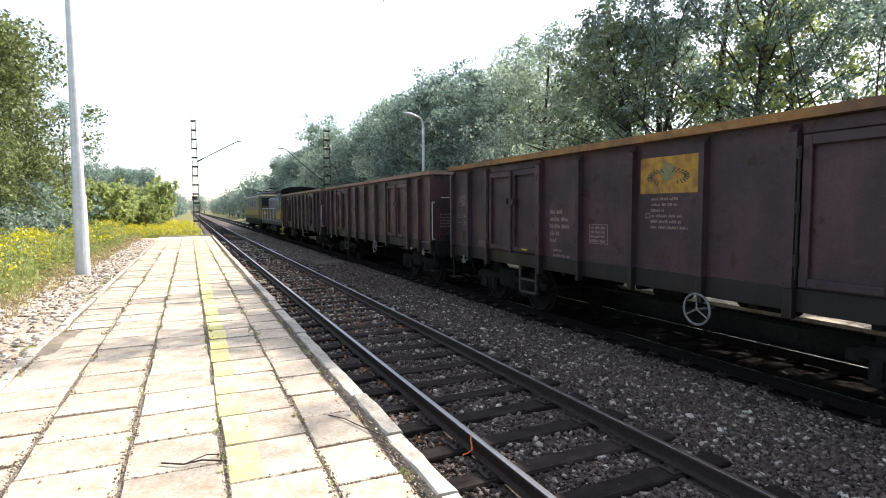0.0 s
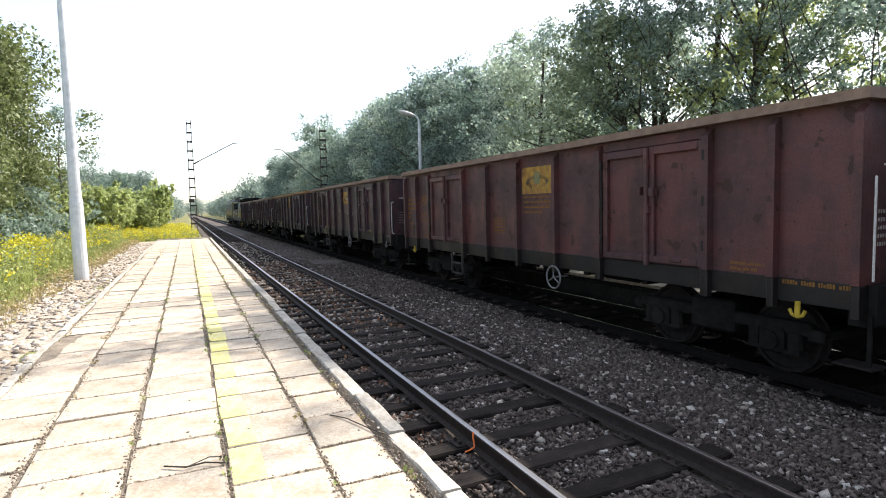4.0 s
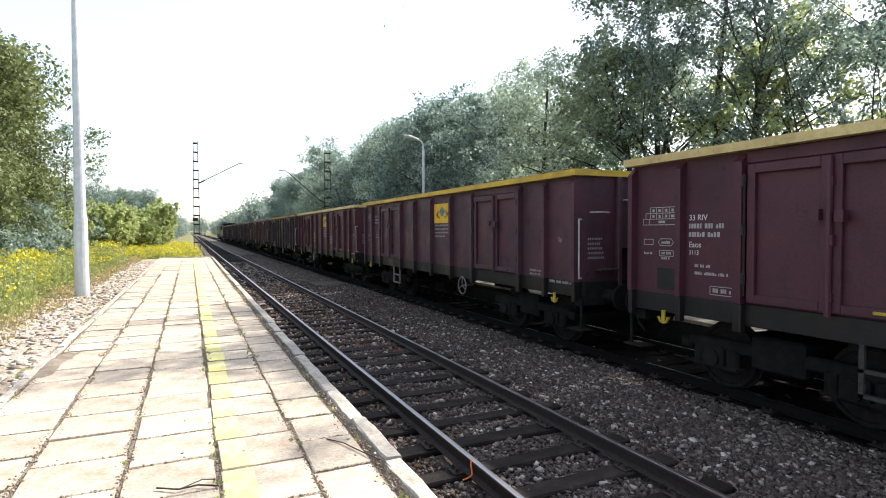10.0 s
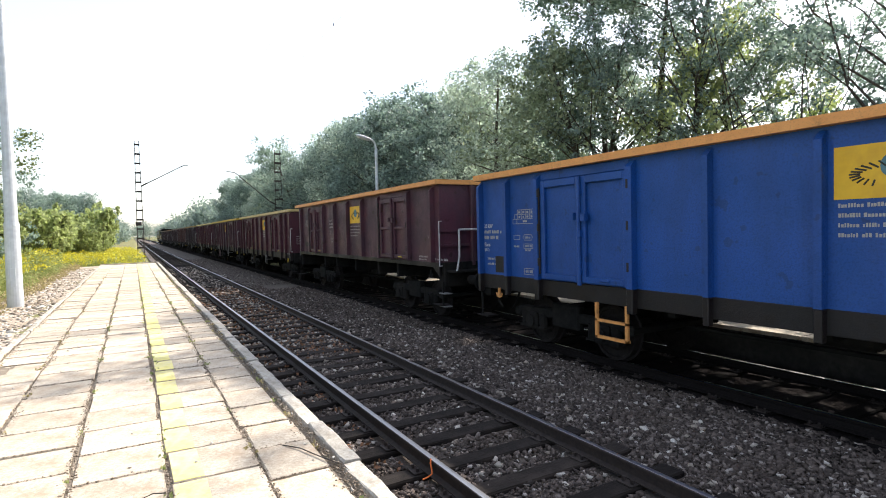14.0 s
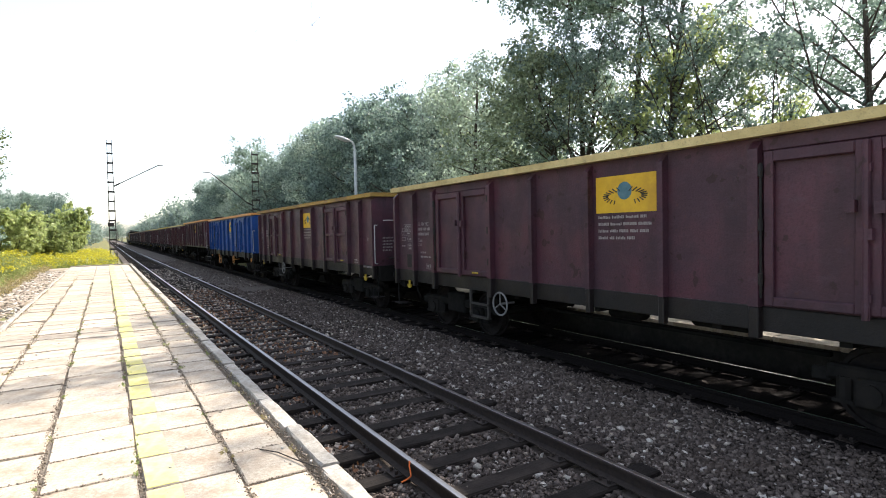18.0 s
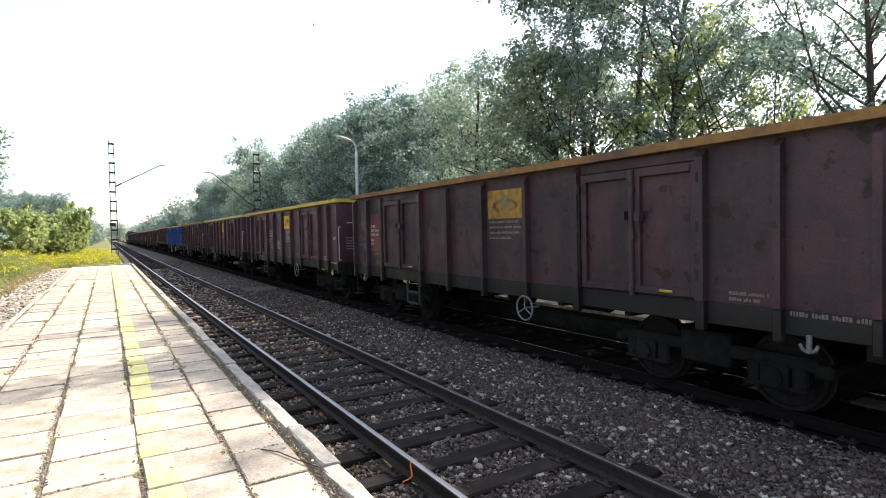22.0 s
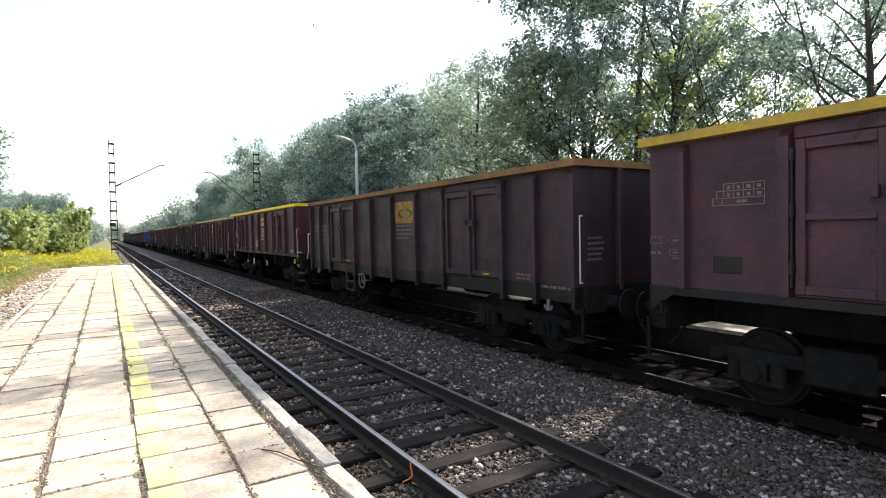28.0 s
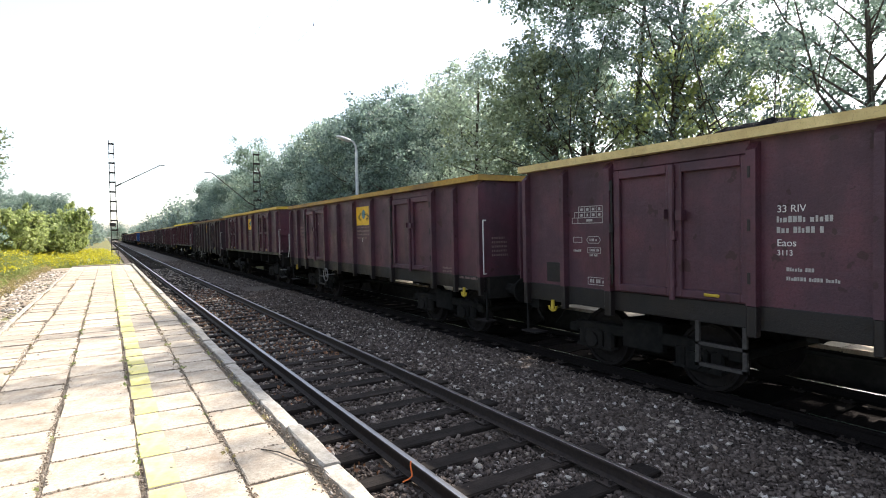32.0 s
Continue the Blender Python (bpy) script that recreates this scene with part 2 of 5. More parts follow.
M["globe_worn"] = grained("globe_faded", (0.1, 0.12, 0.08), (0.2, 0.17, 0.06), 14, 0.7)
M["ink"] = grained("dark_ink", (0.03, 0.03, 0.025), (0.06, 0.055, 0.04), 20, 0.7)
M["hook"] = grained("hook_yellow", (0.33, 0.23, 0.015), (0.44, 0.32, 0.03), 12, 0.6)
M["p_maroon"] = wagon_paint("paint_maroon", (0.0813, 0.0256, 0.039), (0.0466, 0.0262, 0.0355), (0.0822, 0.0299, 0.0212), 0.5)
M["p_fresh"] = wagon_paint("paint_fresh_maroon", (0.0689, 0.0162, 0.0268), (0.046, 0.0206, 0.0293), (0.0614, 0.0215, 0.0156), 0.28)
M["p_brown"] = wagon_paint("paint_brown", (0.0513, 0.0232, 0.0312), (0.0295, 0.0207, 0.0255), (0.0751, 0.0281, 0.0192), 0.65)
M["p_dark"] = wagon_paint("paint_dark_brown", (0.0617, 0.0251, 0.0311), (0.0357, 0.0227, 0.0265), (0.0729, 0.0275, 0.0183), 0.75)
M["p_red"] = wagon_paint("paint_oxide_red", (0.101, 0.0334, 0.0331), (0.0535, 0.0284, 0.0303), (0.108, 0.0418, 0.0284), 0.65)
M["p_patch"] = wagon_paint("paint_patch_red", (0.13, 0.025, 0.03), (0.085, 0.028, 0.032), (0.09, 0.03, 0.02), 0.3)
M["p_blue"] = wagon_paint("paint_blue", (0.006, 0.062, 0.27), (0.012, 0.05, 0.16), (0.03, 0.05, 0.1), 0.25)
M["sole"] = wagon_paint("grime_and_recess_shade", (0.0114, 0.008, 0.008), (0.00912, 0.008, 0.00744), (0.0286, 0.0172, 0.0114), 0.6)
M["l_yellow"] = grained("loco_yellow", (0.154, 0.109, 0.0192), (0.205, 0.147, 0.0288), 5, 0.55)
M["l_blue"] = grained("loco_dark_blue", (0.02, 0.025, 0.05), (0.04, 0.045, 0.08), 5, 0.55)
M["l_green"] = grained("loco_olive", (0.072, 0.072, 0.036), (0.102, 0.099, 0.048), 5, 0.55)
M["glass"] = mat("dark_glass", 0.08, 0, 0.6)[0]
M["glass"].node_tree.nodes["Principled BSDF"].inputs["Base Color"].default_value = (0.02, 0.025, 0.03, 1)

# ---- mesh helpers ----


def part(name, bm, material, parent, label=""):
    """One mesh object out of a bmesh, under a thing or a part."""
    me = bpy.data.meshes.new(name)
    bm.to_mesh(me)
    bm.free()
    return piece(name, me, material, parent, label)


def piece(name, me, material, parent, label=""):
    if material and not me.materials:
        me.materials.append(material)
    ob = new(name, me)
    ob.parent = parent
    if label:
        ob["label"] = label
    return ob


def thing(name, label, category, group="", kind="", at=(0, 0, 0)):
    ob = new(name)
    ob.location = at
    return tagged(ob, label, category, group, kind)


def box(bm, x0, y0, z0, x1, y1, z1, bevel=0.0):
    r = bmesh.ops.create_cube(bm, size=1)
    vs = r["verts"]
    for v in vs:
        v.co = Vector(((x0 + x1) / 2 + v.co.x * (x1 - x0), (y0 + y1) / 2 + v.co.y * (y1 - y0), (z0 + z1) / 2 + v.co.z * (z1 - z0)))
    if bevel:
        es = list({e for v in vs for e in v.link_edges})
        bmesh.ops.bevel(bm, geom=es, offset=bevel, segments=1, affect="EDGES", profile=0.5)
    return bm


def boxes(*bs, bevel=0.0):
    bm = bmesh.new()
    for b in bs:
        box(bm, *b, bevel=bevel)
    return bm


def tube(bm, a, b, r0, r1=None, seg=8):
    a, b = Vector(a), Vector(b)
    m = Matrix.Translation((a + b) / 2) @ (b - a).to_track_quat("Z", "Y").to_matrix().to_4x4()
    bmesh.ops.create_cone(bm, cap_ends=True, segments=seg, radius1=r0, radius2=r0 if r1 is None else r1, depth=(b - a).length, matrix=m)
    return bm


def rod(pts, r, seg=6):
    bm = bmesh.new()
    for a, b in zip(pts, pts[1:]):
        tube(bm, a, b, r, seg=seg)
    return bm


def ring(bm, centre, radius, r, axis="X", seg=20):
    pts = []
    for i in range(seg + 1):
        a = 2 * math.pi * i / seg
        c, s = math.cos(a) * radius, math.sin(a) * radius
        pts.append(Vector(centre) + (Vector((0, c, s)) if axis == "X" else Vector((c, s, 0))))
    for a, b in zip(pts, pts[1:]):
        tube(bm, a, b, r, seg=6)
    return bm


def raw(name, verts, faces, material, smooth=False):
    me = bpy.data.meshes.new(name)
    me.from_pydata(verts, [], faces)
    me.materials.append(material)
    if smooth:
        me.polygons.foreach_set("use_smooth", [True] * len(me.polygons))
    return me


def quads(name, arr, material):
    """A mesh of loose four-cornered leaves: arr is n x 4 x 3."""
    n = len(arr)
    me = bpy.data.meshes.new(name)
    me.vertices.add(n * 4)
    me.vertices.foreach_set("co", np.ascontiguousarray(arr, dtype=np.float32).reshape(-1))
    me.loops.add(n * 4)
    me.loops.foreach_set("vertex_index", np.arange(n * 4, dtype=np.int32))
    me.polygons.add(n)
    me.polygons.foreach_set("loop_start", np.arange(0, n * 4, 4, dtype=np.int32))
    me.materials.append(material)
    me.update()
    me.validate()
    return me


def leaves(rng, centres, size, droop=0.3):
    """Small bent-diamond leaves at the given centres, turned at random."""
    n = len(centres)
    a = rng.normal(size=(n, 3))
    a[:, 2] -= droop
    a /= np.linalg.norm(a, axis=1)[:, None]
    b = np.cross(a, rng.normal(size=(n, 3)))
    b /= np.linalg.norm(b, axis=1)[:, None]
    s = (size * rng.uniform(0.6, 1.4, n))[:, None]
    return np.stack([centres - a * s * 0.6, centres + b * s * 0.36, centres + a * s * 0.6, centres - b * s * 0.36], 1)

# ---- ground, ballast, tracks, platform ----
TRACK1, TRACK2, Z2 = 3.155, 7.72, -0.075
PLAT = 0.40
rng = np.random.default_rng(7)


def strip_sheet(name, xs, ys, height, material, smooth=True):
    verts = [(x, y, height(x, y)) for y in ys for x in xs]
    w = len(xs)
    faces = [(j * w + i, j * w + i + 1, (j + 1) * w + i + 1, (j + 1) * w + i) for j in range(len(ys) - 1) for i in range(w - 1)]
    return raw(name, verts, faces, material, smooth)


def profile(points, x):
    return float(np.interp(x, [p[0] for p in points], [p[1] for p in points]))


NEAR = [(-1500, 0.1), (-40, 0.2), (-10, 0.28), (-4, 0.33), (-1.9, 0.35), (-1.84, 0.33), (-1.8, -0.72), (12.3, -0.75), (13.2, -0.5), (20, -0.35), (60, -0.2), (1500, 0)]
FAR = [(-1500, 0.0), (-40, 0.05), (-4, 0.1), (-1.9, 0.05), (0.7, -0.05), (1.25, -0.45), (12.3, -0.75), (13.2, -0.5), (20, -0.35), (60, -0.2), (1500, 0)]


def ground_z(x, y):
    return profile(NEAR if y < 41.3 else FAR, x)


gx = [-1500, -300, -100, -40, -25, -16, -10, -7, -5, -4, -3, -2.4, -1.9, -1.84, -1.8, 0, 0.7, 1.25, 6, 12.3, 13.2, 16, 20, 30, 60, 200, 1500]
gy = [-600, -100, -20, -8, 0, 5, 10, 15, 20, 25, 30, 35, 41.2, 41.4, 48, 56, 70, 90, 120, 180, 300, 600, 1500, 3000]
ground = new("ground", strip_sheet("ground", gx, gy, ground_z, M["grass_soil"]))
tagged(ground, "grassy sandy soil beside the railway line", "ground", kind="structure")

BED = [(1.46, -0.34), (1.9, -0.25), (2.3, -0.215), (4.0, -0.215), (4.7, -0.235), (5.5, -0.215), (6.2, -0.225), (6.9, -0.285), (8.6, -0.285), (9.4, -0.32), (10.2, -0.5), (11.3, -0.82)]
bx = list(np.arange(1.46, 11.4, 0.16))
by = [-60, -20] + list(np.arange(-4, 34, 0.22)) + list(np.arange(34, 70, 1.0)) + [80, 110, 160, 240, 400, 900]


def bed_z(x, y):
    z = profile(BED, x)
    if y < 70:
        z += 0.022 * noise.noise(Vector((x * 3.1, y * 3.1, 0))) + 0.02 * noise.noise(Vector((x * 0.9, y * 0.7, 4)))
    return z


bed = new("ballast_bed", strip_sheet("ballast_bed", bx, by, bed_z, M["ballast"]))
tagged(bed, "dark grey crushed stone ballast under both tracks", "ballast", kind="structure")

# near-black tones that put the shade under the train into the colour
M["shade_track"] = grained("shade_black_track", (0.008, 0.007, 0.007), (0.02, 0.017, 0.016), 16, 0.9, rand=0.3, stretch=(0.35, 4, 4), spec=0.04)
M["shade_bed"] = grained("oily_ballast", (0.01, 0.008, 0.008), (0.028, 0.023, 0.021), 26, 0.95, bstr=0.9, bd=0.03, spec=0.04)
dark = new("oily_ballast", strip_sheet("oily_ballast", list(np.arange(6.5, 9.4, 0.16)), by, lambda x, y: bed_z(x, y) + 0.012 + 0.03 * (x > 6.6) * noise.noise(Vector((x * 9, y * 9, 2))), M["shade_bed"]))
tagged(dark, "ballast sheet coloured near black for the shade under the train", "ballast", kind="structure")

LUMP = np.array([(x, y, z) for z in (-1, 1) for y in (-1, 1) for x in (-1, 1)], float) * 0.62
LUMP_F = np.array([(0, 2, 3, 1), (4, 5, 7, 6), (0, 1, 5, 4), (2, 6, 7, 3), (0, 4, 6, 2), (1, 3, 7, 5)])


def stone_mesh(name, centres, sizes, material, flat=0.8):
    """Broken stones: six-faced lumps with torn corners, tipped every way, joined into one mesh."""
    n = len(centres)
    v = LUMP[None] * rng.uniform(0.45, 1.4, (n, 8, 1)) + rng.normal(size=(n, 8, 3)) * 0.14
    v *= rng.uniform(0.6, 1.25, (n, 1, 3))
    for i, j in ((1, 2), (0, 2), (0, 1)):
        a = rng.uniform(0, 2 * math.pi, n)[:, None]
        p, q = v[..., i].copy(), v[..., j].copy()
        v[..., i], v[..., j] = p * np.cos(a) - q * np.sin(a), p * np.sin(a) + q * np.cos(a)
    v = v * np.array((1, 1, flat)) * (sizes[:, None, None] * 0.62) + centres[:, None, :]
    f = (LUMP_F[None] + (np.arange(n) * 8)[:, None, None]).reshape(-1, 4)
    me = bpy.data.meshes.new(name)
    me.vertices.add(n * 8)
    me.vertices.foreach_set("co", v.astype(np.float32).reshape(-1))
    me.loops.add(len(f) * 4)
    me.loops.foreach_set("vertex_index", f.astype(np.int32).reshape(-1))
    me.polygons.add(len(f))
    me.polygons.foreach_set("loop_start", np.arange(0, len(f) * 4, 4, dtype=np.int32))
    me.materials.append(material)
    me.update()
    me.validate()
    return me


SLEEPER_Y0, SLEEPER_D = 4.12, 0.645


def scatter(n, x0, x1, y0, y1, skip_sleepers=True):
    xs, ys = rng.uniform(x0, x1, n), rng.uniform(y0, y1, n)
    keep = np.ones(n, bool)
    if skip_sleepers:
        off = np.abs((ys - SLEEPER_Y0 + SLEEPER_D / 2) % SLEEPER_D - SLEEPER_D / 2)
        keep = ~((off < 0.125) & (np.abs(xs - TRACK1) < 1.27)) | (rng.random(n) < 0.05)
        for r in (-0.7535, 0.7535):
            keep &= np.abs(xs - TRACK1 - r) > 0.1
    xs, ys = xs[keep], ys[keep]
    zs = np.array([bed_z(x, y) for x, y in zip(xs, ys)])
    return np.stack([xs, ys, zs], 1)


c = np.concatenate([scatter(46000, 1.48, 5.9, 2.0, 12), scatter(9000, 1.48, 6.2, -3.5, 2.0), scatter(15000, 5.2, 6.75, -2, 9), scatter(30000, 4.0, 6.6, 3, 24), scatter(13000, 1.48, 5.0, 12, 26), scatter(11000, 1.48, 6.6, 26, 60)])
c[:, 2] += rng.uniform(0.0, 0.028, len(c))
stones = new("ballast_stones", stone_mesh("ballast_stones", c, 0.021 + 0.044 * rng.random(len(c)) ** 1.9, M["stones"]))
tagged(stones, "loose crushed grey ballast stones between the rails", "ballast stones", kind="stuff")
c = np.concatenate([scatter(700, 1.5, 5.9, 2.0, 14), scatter(5200, 1.5, 4.4, 11, 45)])
pale = new("pale_ballast_stones", stone_mesh("pale_ballast_stones", c + np.array((0, 0, 0.03)), rng.uniform(0.035, 0.08, len(c)), M["pale_stone"]))
tagged(pale, "pale broken stones lying among the dark ballast", "ballast stones", kind="stuff")

HEAD = [(0.034, -0.036), (0.036, -0.012), (0.033, -0.005), (0.027, -0.0018), (0.018, -0.0003), (0.0, 0.0)]
RAIL = [(-0.0625, -0.149), (0.0625, -0.149), (0.0625, -0.139), (0.012, -0.12), (0.009, -0.05)] + HEAD + [(-x, z) for x, z in HEAD[-2::-1]] + [(-0.009, -0.05), (-0.012, -0.12), (-0.0625, -0.139)]


def rail_mesh(y0, y1, side, head=None, worn=-0.002):
    n = len(RAIL)
    verts = [(x, y, z) for y in (y0, y1) for x, z in RAIL]
    faces = [(i, (i + 1) % n, n + (i + 1) % n, n + i) for i in range(n)]
    me = raw("rail", verts, faces, side)
    me.materials.append(head or M["rail_top"])
    for p in me.polygons:
        if min(me.vertices[v].co.z for v in p.vertices) > worn:
            p.material_index = 1
    return me


def sleeper_mesh(k, material):
    bm = boxes((-1.25, -0.12, -0.15, 1.25, 0.12, 0), bevel=0.012)
    r = random.Random(k)
    for v in bm.verts:
        v.co += Vector((r.uniform(-0.02, 0.02), r.uniform(-0.008, 0.008), r.uniform(-0.01, 0.004)))
    me = bpy.data.meshes.new("sleeper")
    bm.to_mesh(me)
    bm.free()
    me.materials.append(material)
    return me


sleeper_meshes = [sleeper_mesh(k, M["sleeper"]) for k in range(5)]
# track 2 sleepers and rail sides carry the same painted shade
shade_sleeper_meshes = [sleeper_mesh(k, M["shade_track"]) for k in range(5)]
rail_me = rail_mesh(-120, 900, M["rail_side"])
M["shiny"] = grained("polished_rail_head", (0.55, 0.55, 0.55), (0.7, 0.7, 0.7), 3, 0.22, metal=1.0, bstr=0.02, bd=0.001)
shade_rail_me = rail_mesh(-120, 900, M["shade_track"], M["shiny"], -0.0055)
plate_bm = boxes((-0.16, -0.09, 0, 0.16, 0.09, 0.014), bevel=0.003)
for sx in (-0.11, 0.11):
    for sy in (-0.05, 0.05):
        tube(plate_bm, (sx, sy, 0.01), (sx, sy, 0.05), 0.016, seg=6)
plate_me = bpy.data.meshes.new("tie_plate")
plate_bm.to_mesh(plate_me)
plate_bm.free()
plate_me.materials.append(M["rail_side"])


def track(name, x, z, y_near, y_far, label):
    t = thing(name, label, "railway track", "railway tracks", "structure", (x, 0, z))
    for s in (-1, 1):
        o = piece("rail", shade_rail_me if z < 0 else rail_me, None, t, "worn steel rail with a polished head")
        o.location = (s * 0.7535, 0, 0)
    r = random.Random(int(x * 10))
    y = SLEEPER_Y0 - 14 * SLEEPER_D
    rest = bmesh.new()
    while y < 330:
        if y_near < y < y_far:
            o = piece("sleeper", r.choice(shade_sleeper_meshes if z < 0 else sleeper_meshes), None, t)
            o.location = (r.uniform(-0.03, 0.03), y + r.uniform(-0.02, 0.02), -0.163)
            o.rotation_euler = (0, 0, r.uniform(-0.012, 0.012))
            if y < 22:
                for s in (-1, 1):
                    q = piece("tie_plate", plate_me, None, t)
                    q.location = (s * 0.7535, o.location.y, -0.163)
        elif y > y_far:
            box(rest, -1.25, y - 0.12, -0.3, 1.25, y + 0.12, -0.165)
        y += SLEEPER_D
    far = part("far_sleepers", rest, M["sleeper"], t)
    far["kind"] = "stuff"
    return t


track("railway_track_1", TRACK1, 0, -5, 75, "railway track of polished rails on dark wooden sleepers")
track("railway_track_2", TRACK2, Z2, 0, 60, "railway track under the goods train, wooden sleepers darkened for its shade")

# the cord looped over the rail
cord = thing("orange_cord", "short bright orange cord looped on the rail web", "cord", at=(2.40, 0, 0))
CY = 4.55
part("cord", rod([(-0.03, CY + 0.02, 0.008), (-0.045, CY, -0.03), (-0.05, CY - 0.03, -0.075), (-0.062, CY - 0.06, -0.1), (-0.1, CY - 0.05, -0.125), (-0.16, CY - 0.06, -0.13)], 0.008), M["orange"], cord)

# platform
platform = thing("platform", "low railway platform paved with worn square concrete slabs", "platform", kind="structure")
part("platform_core", boxes((-1.78, -6, -0.75, 1.24, 41.3, PLAT - 0.016), (1.24, -6, -0.75, 1.36, 41.3, PLAT - 0.07)), M["joint"], platform, "sandy soil core showing in the joints")
part("platform_wall", boxes((1.362, -6, -0.75, 1.452, 41.3, 0.27)), M["wall"], platform, "concrete retaining wall, coloured dark for shade")


def slab_mesh(w, d, k):
    bm = boxes((0, 0, -0.07, w, d, 0), bevel=0.008)
    r = random.Random(k)
    for v in bm.verts:
        v.co += Vector((r.uniform(-0.006, 0.006), r.uniform(-0.006, 0.006), r.uniform(-0.003, 0.001)))
    me = bpy.data.meshes.new("paving_slab")
    bm.to_mesh(me)
    bm.free()
    me.materials.append(M["slab"])
    return me


COLS = [(-1.735, -1.155, 0.27), (-1.12, -0.495, 0.60), (-0.455, 0.14, 0.30), (0.175, 0.77, 0.58), (0.805, 1.225, 0.27)]
SLAB = 0.63
slab_rest = bmesh.new()
ypaint = grained("line_paint", (0.62, 0.56, 0.17), (0.72, 0.65, 0.24), 16, 0.8, coarse=(0.6, 0.56, 0.43), cs=2.2, bstr=0.3, bd=0.003, rand=0.14, speck=(0.4, 0.34, 0.24))
r = random.Random(3)
for ci, (x0, x1, off) in enumerate(COLS):
    x0, x1 = x0 - 0.006, x1 + 0.006
    ms = [slab_mesh(x1 - x0, SLAB - 0.012, 10 * ci + k) for k in range(4)]
    y = -1.9 - 6 * SLAB + off
    while y < 41.0:
        if y < 36:
            o = piece("paving_slab", r.choice(ms), None, platform)
            o.location = (x0 + r.uniform(-0.012, 0.012), y + r.uniform(-0.007, 0.007), PLAT + r.uniform(-0.006, 0.006))
            o.rotation_euler = (r.uniform(-0.01, 0.01), r.uniform(-0.012, 0.012), r.uniform(-0.012, 0.012))
            if ci == 3:
                ln = part("yellow_line", boxes((0.012, 0.012, 0.0005, 0.225 + r.uniform(-0.012, 0.012), SLAB - 0.034, 0.0035)), ypaint, o, "worn yellow safety line paint")
        else:
            box(slab_rest, x0, y, PLAT - 0.07, x1, y + SLAB - 0.02, PLAT)
        y += SLAB
part("far_slabs", slab_rest, M["slab"], platform)["kind"] = "stuff"
part("far_yellow_line", boxes((0.185, 36.2, PLAT, 0.41, 41.0, PLAT + 0.004)), ypaint, platform)


def kerb_mesh(w, h, k, length=0.985):
    bm = bmesh.new()
    n = 6
    r = random.Random(k)
    box(bm, 0, 0, -h, w, length, 0)
    bmesh.ops.subdivide_edges(bm, edges=[e for e in bm.edges if abs(e.verts[0].co.y - e.verts[1].co.y) > 0.5], cuts=n, use_grid_fill=True)
    bmesh.ops.bevel(bm, geom=[e for e in bm.edges if abs(e.verts[0].co.y - e.verts[1].co.y) > 0.05 and e.verts[0].co.z > -0.01], offset=0.012, segments=1, affect="EDGES")
    for v in bm.verts:
        v.co += Vector((r.uniform(-0.007, 0.007), 0, r.uniform(-0.008, 0.004)))
    me = bpy.data.meshes.new("kerb_stone")
    bm.to_mesh(me)
    bm.free()
    me.materials.append(M["kerb"])
    return me


kr = [kerb_mesh(0.14, 0.2, k) for k in range(5)]
kl = [kerb_mesh(0.095, 0.2, k + 9) for k in range(5)]
for k in range(47):
    o = piece("kerb_stone", r.choice(kr), None, platform)
    o.location = (1.325 + r.uniform(-0.012, 0.012), -6 + k, PLAT + 0.018 + r.uniform(-0.014, 0.01))
    o.rotation_euler = (r.uniform(-0.006, 0.006), r.uniform(-0.02, 0.02), r.uniform(-0.006, 0.006))
    o = piece("kerb_stone", r.choice(kl), None, platform)
    o.location = (-1.86 + r.uniform(-0.012, 0.012), -6 + k, PLAT + 0.03 + r.uniform(-0.015, 0.015))
    o.rotation_euler = (0, r.uniform(-0.04, 0.04), r.uniform(-0.012, 0.012))
part("end_kerb", boxes((-1.86, 41.05, 0.1, 1.46, 41.2, PLAT + 0.07), bevel=0.015), M["kerb"], platform, "pale concrete edging at the platform end")

# the opposite platform, behind the train
opp = thing("far_platform", "low concrete platform on the other side of the tracks", "platform", kind="structure")
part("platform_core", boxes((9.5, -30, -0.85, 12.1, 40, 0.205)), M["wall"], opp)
wide = slab_mesh(0.86, 0.98, 77)
for k in range(60):
    for x0 in (9.42, 10.3, 11.18):
        o = piece("paving_slab", wide, None, opp)
        o.location = (x0, -20 + k, 0.275 + r.uniform(-0.006, 0.006))
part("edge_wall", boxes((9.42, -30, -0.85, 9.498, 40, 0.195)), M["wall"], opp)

# ---- the goods train ----
BODY, PITCH = 13.15, 14.3
HW = 1.54  # half width over the side posts
cache = {}


def text_mesh(body, size):
    key = ("text", body, size)
    if key not in cache:
        cu = bpy.data.curves.new("lettering", "FONT")
        cu.body, cu.size, cu.extrude = body, size, 0.001
        ob = bpy.data.objects.new("lettering", cu)
        scene.collection.objects.link(ob)
        bpy.context.view_layer.update()
        cache[key] = bpy.data.meshes.new_from_object(ob.evaluated_get(bpy.context.evaluated_depsgraph_get()))
        bpy.data.objects.remove(ob)
    return cache[key].copy()


def lettering(body, size, y, z, material, parent, x=-HW + 0.06):
    me = text_mesh(body, size)
    me.materials.clear()
    o = piece("lettering", me, material, parent)
    o.matrix_basis = Matrix.Translation((x - 0.004, y, z)) @ Matrix(((0, 0, -1, 0), (-1, 0, 0, 0), (0, 1, 0, 0), (0, 0, 0, 1)))
    return o


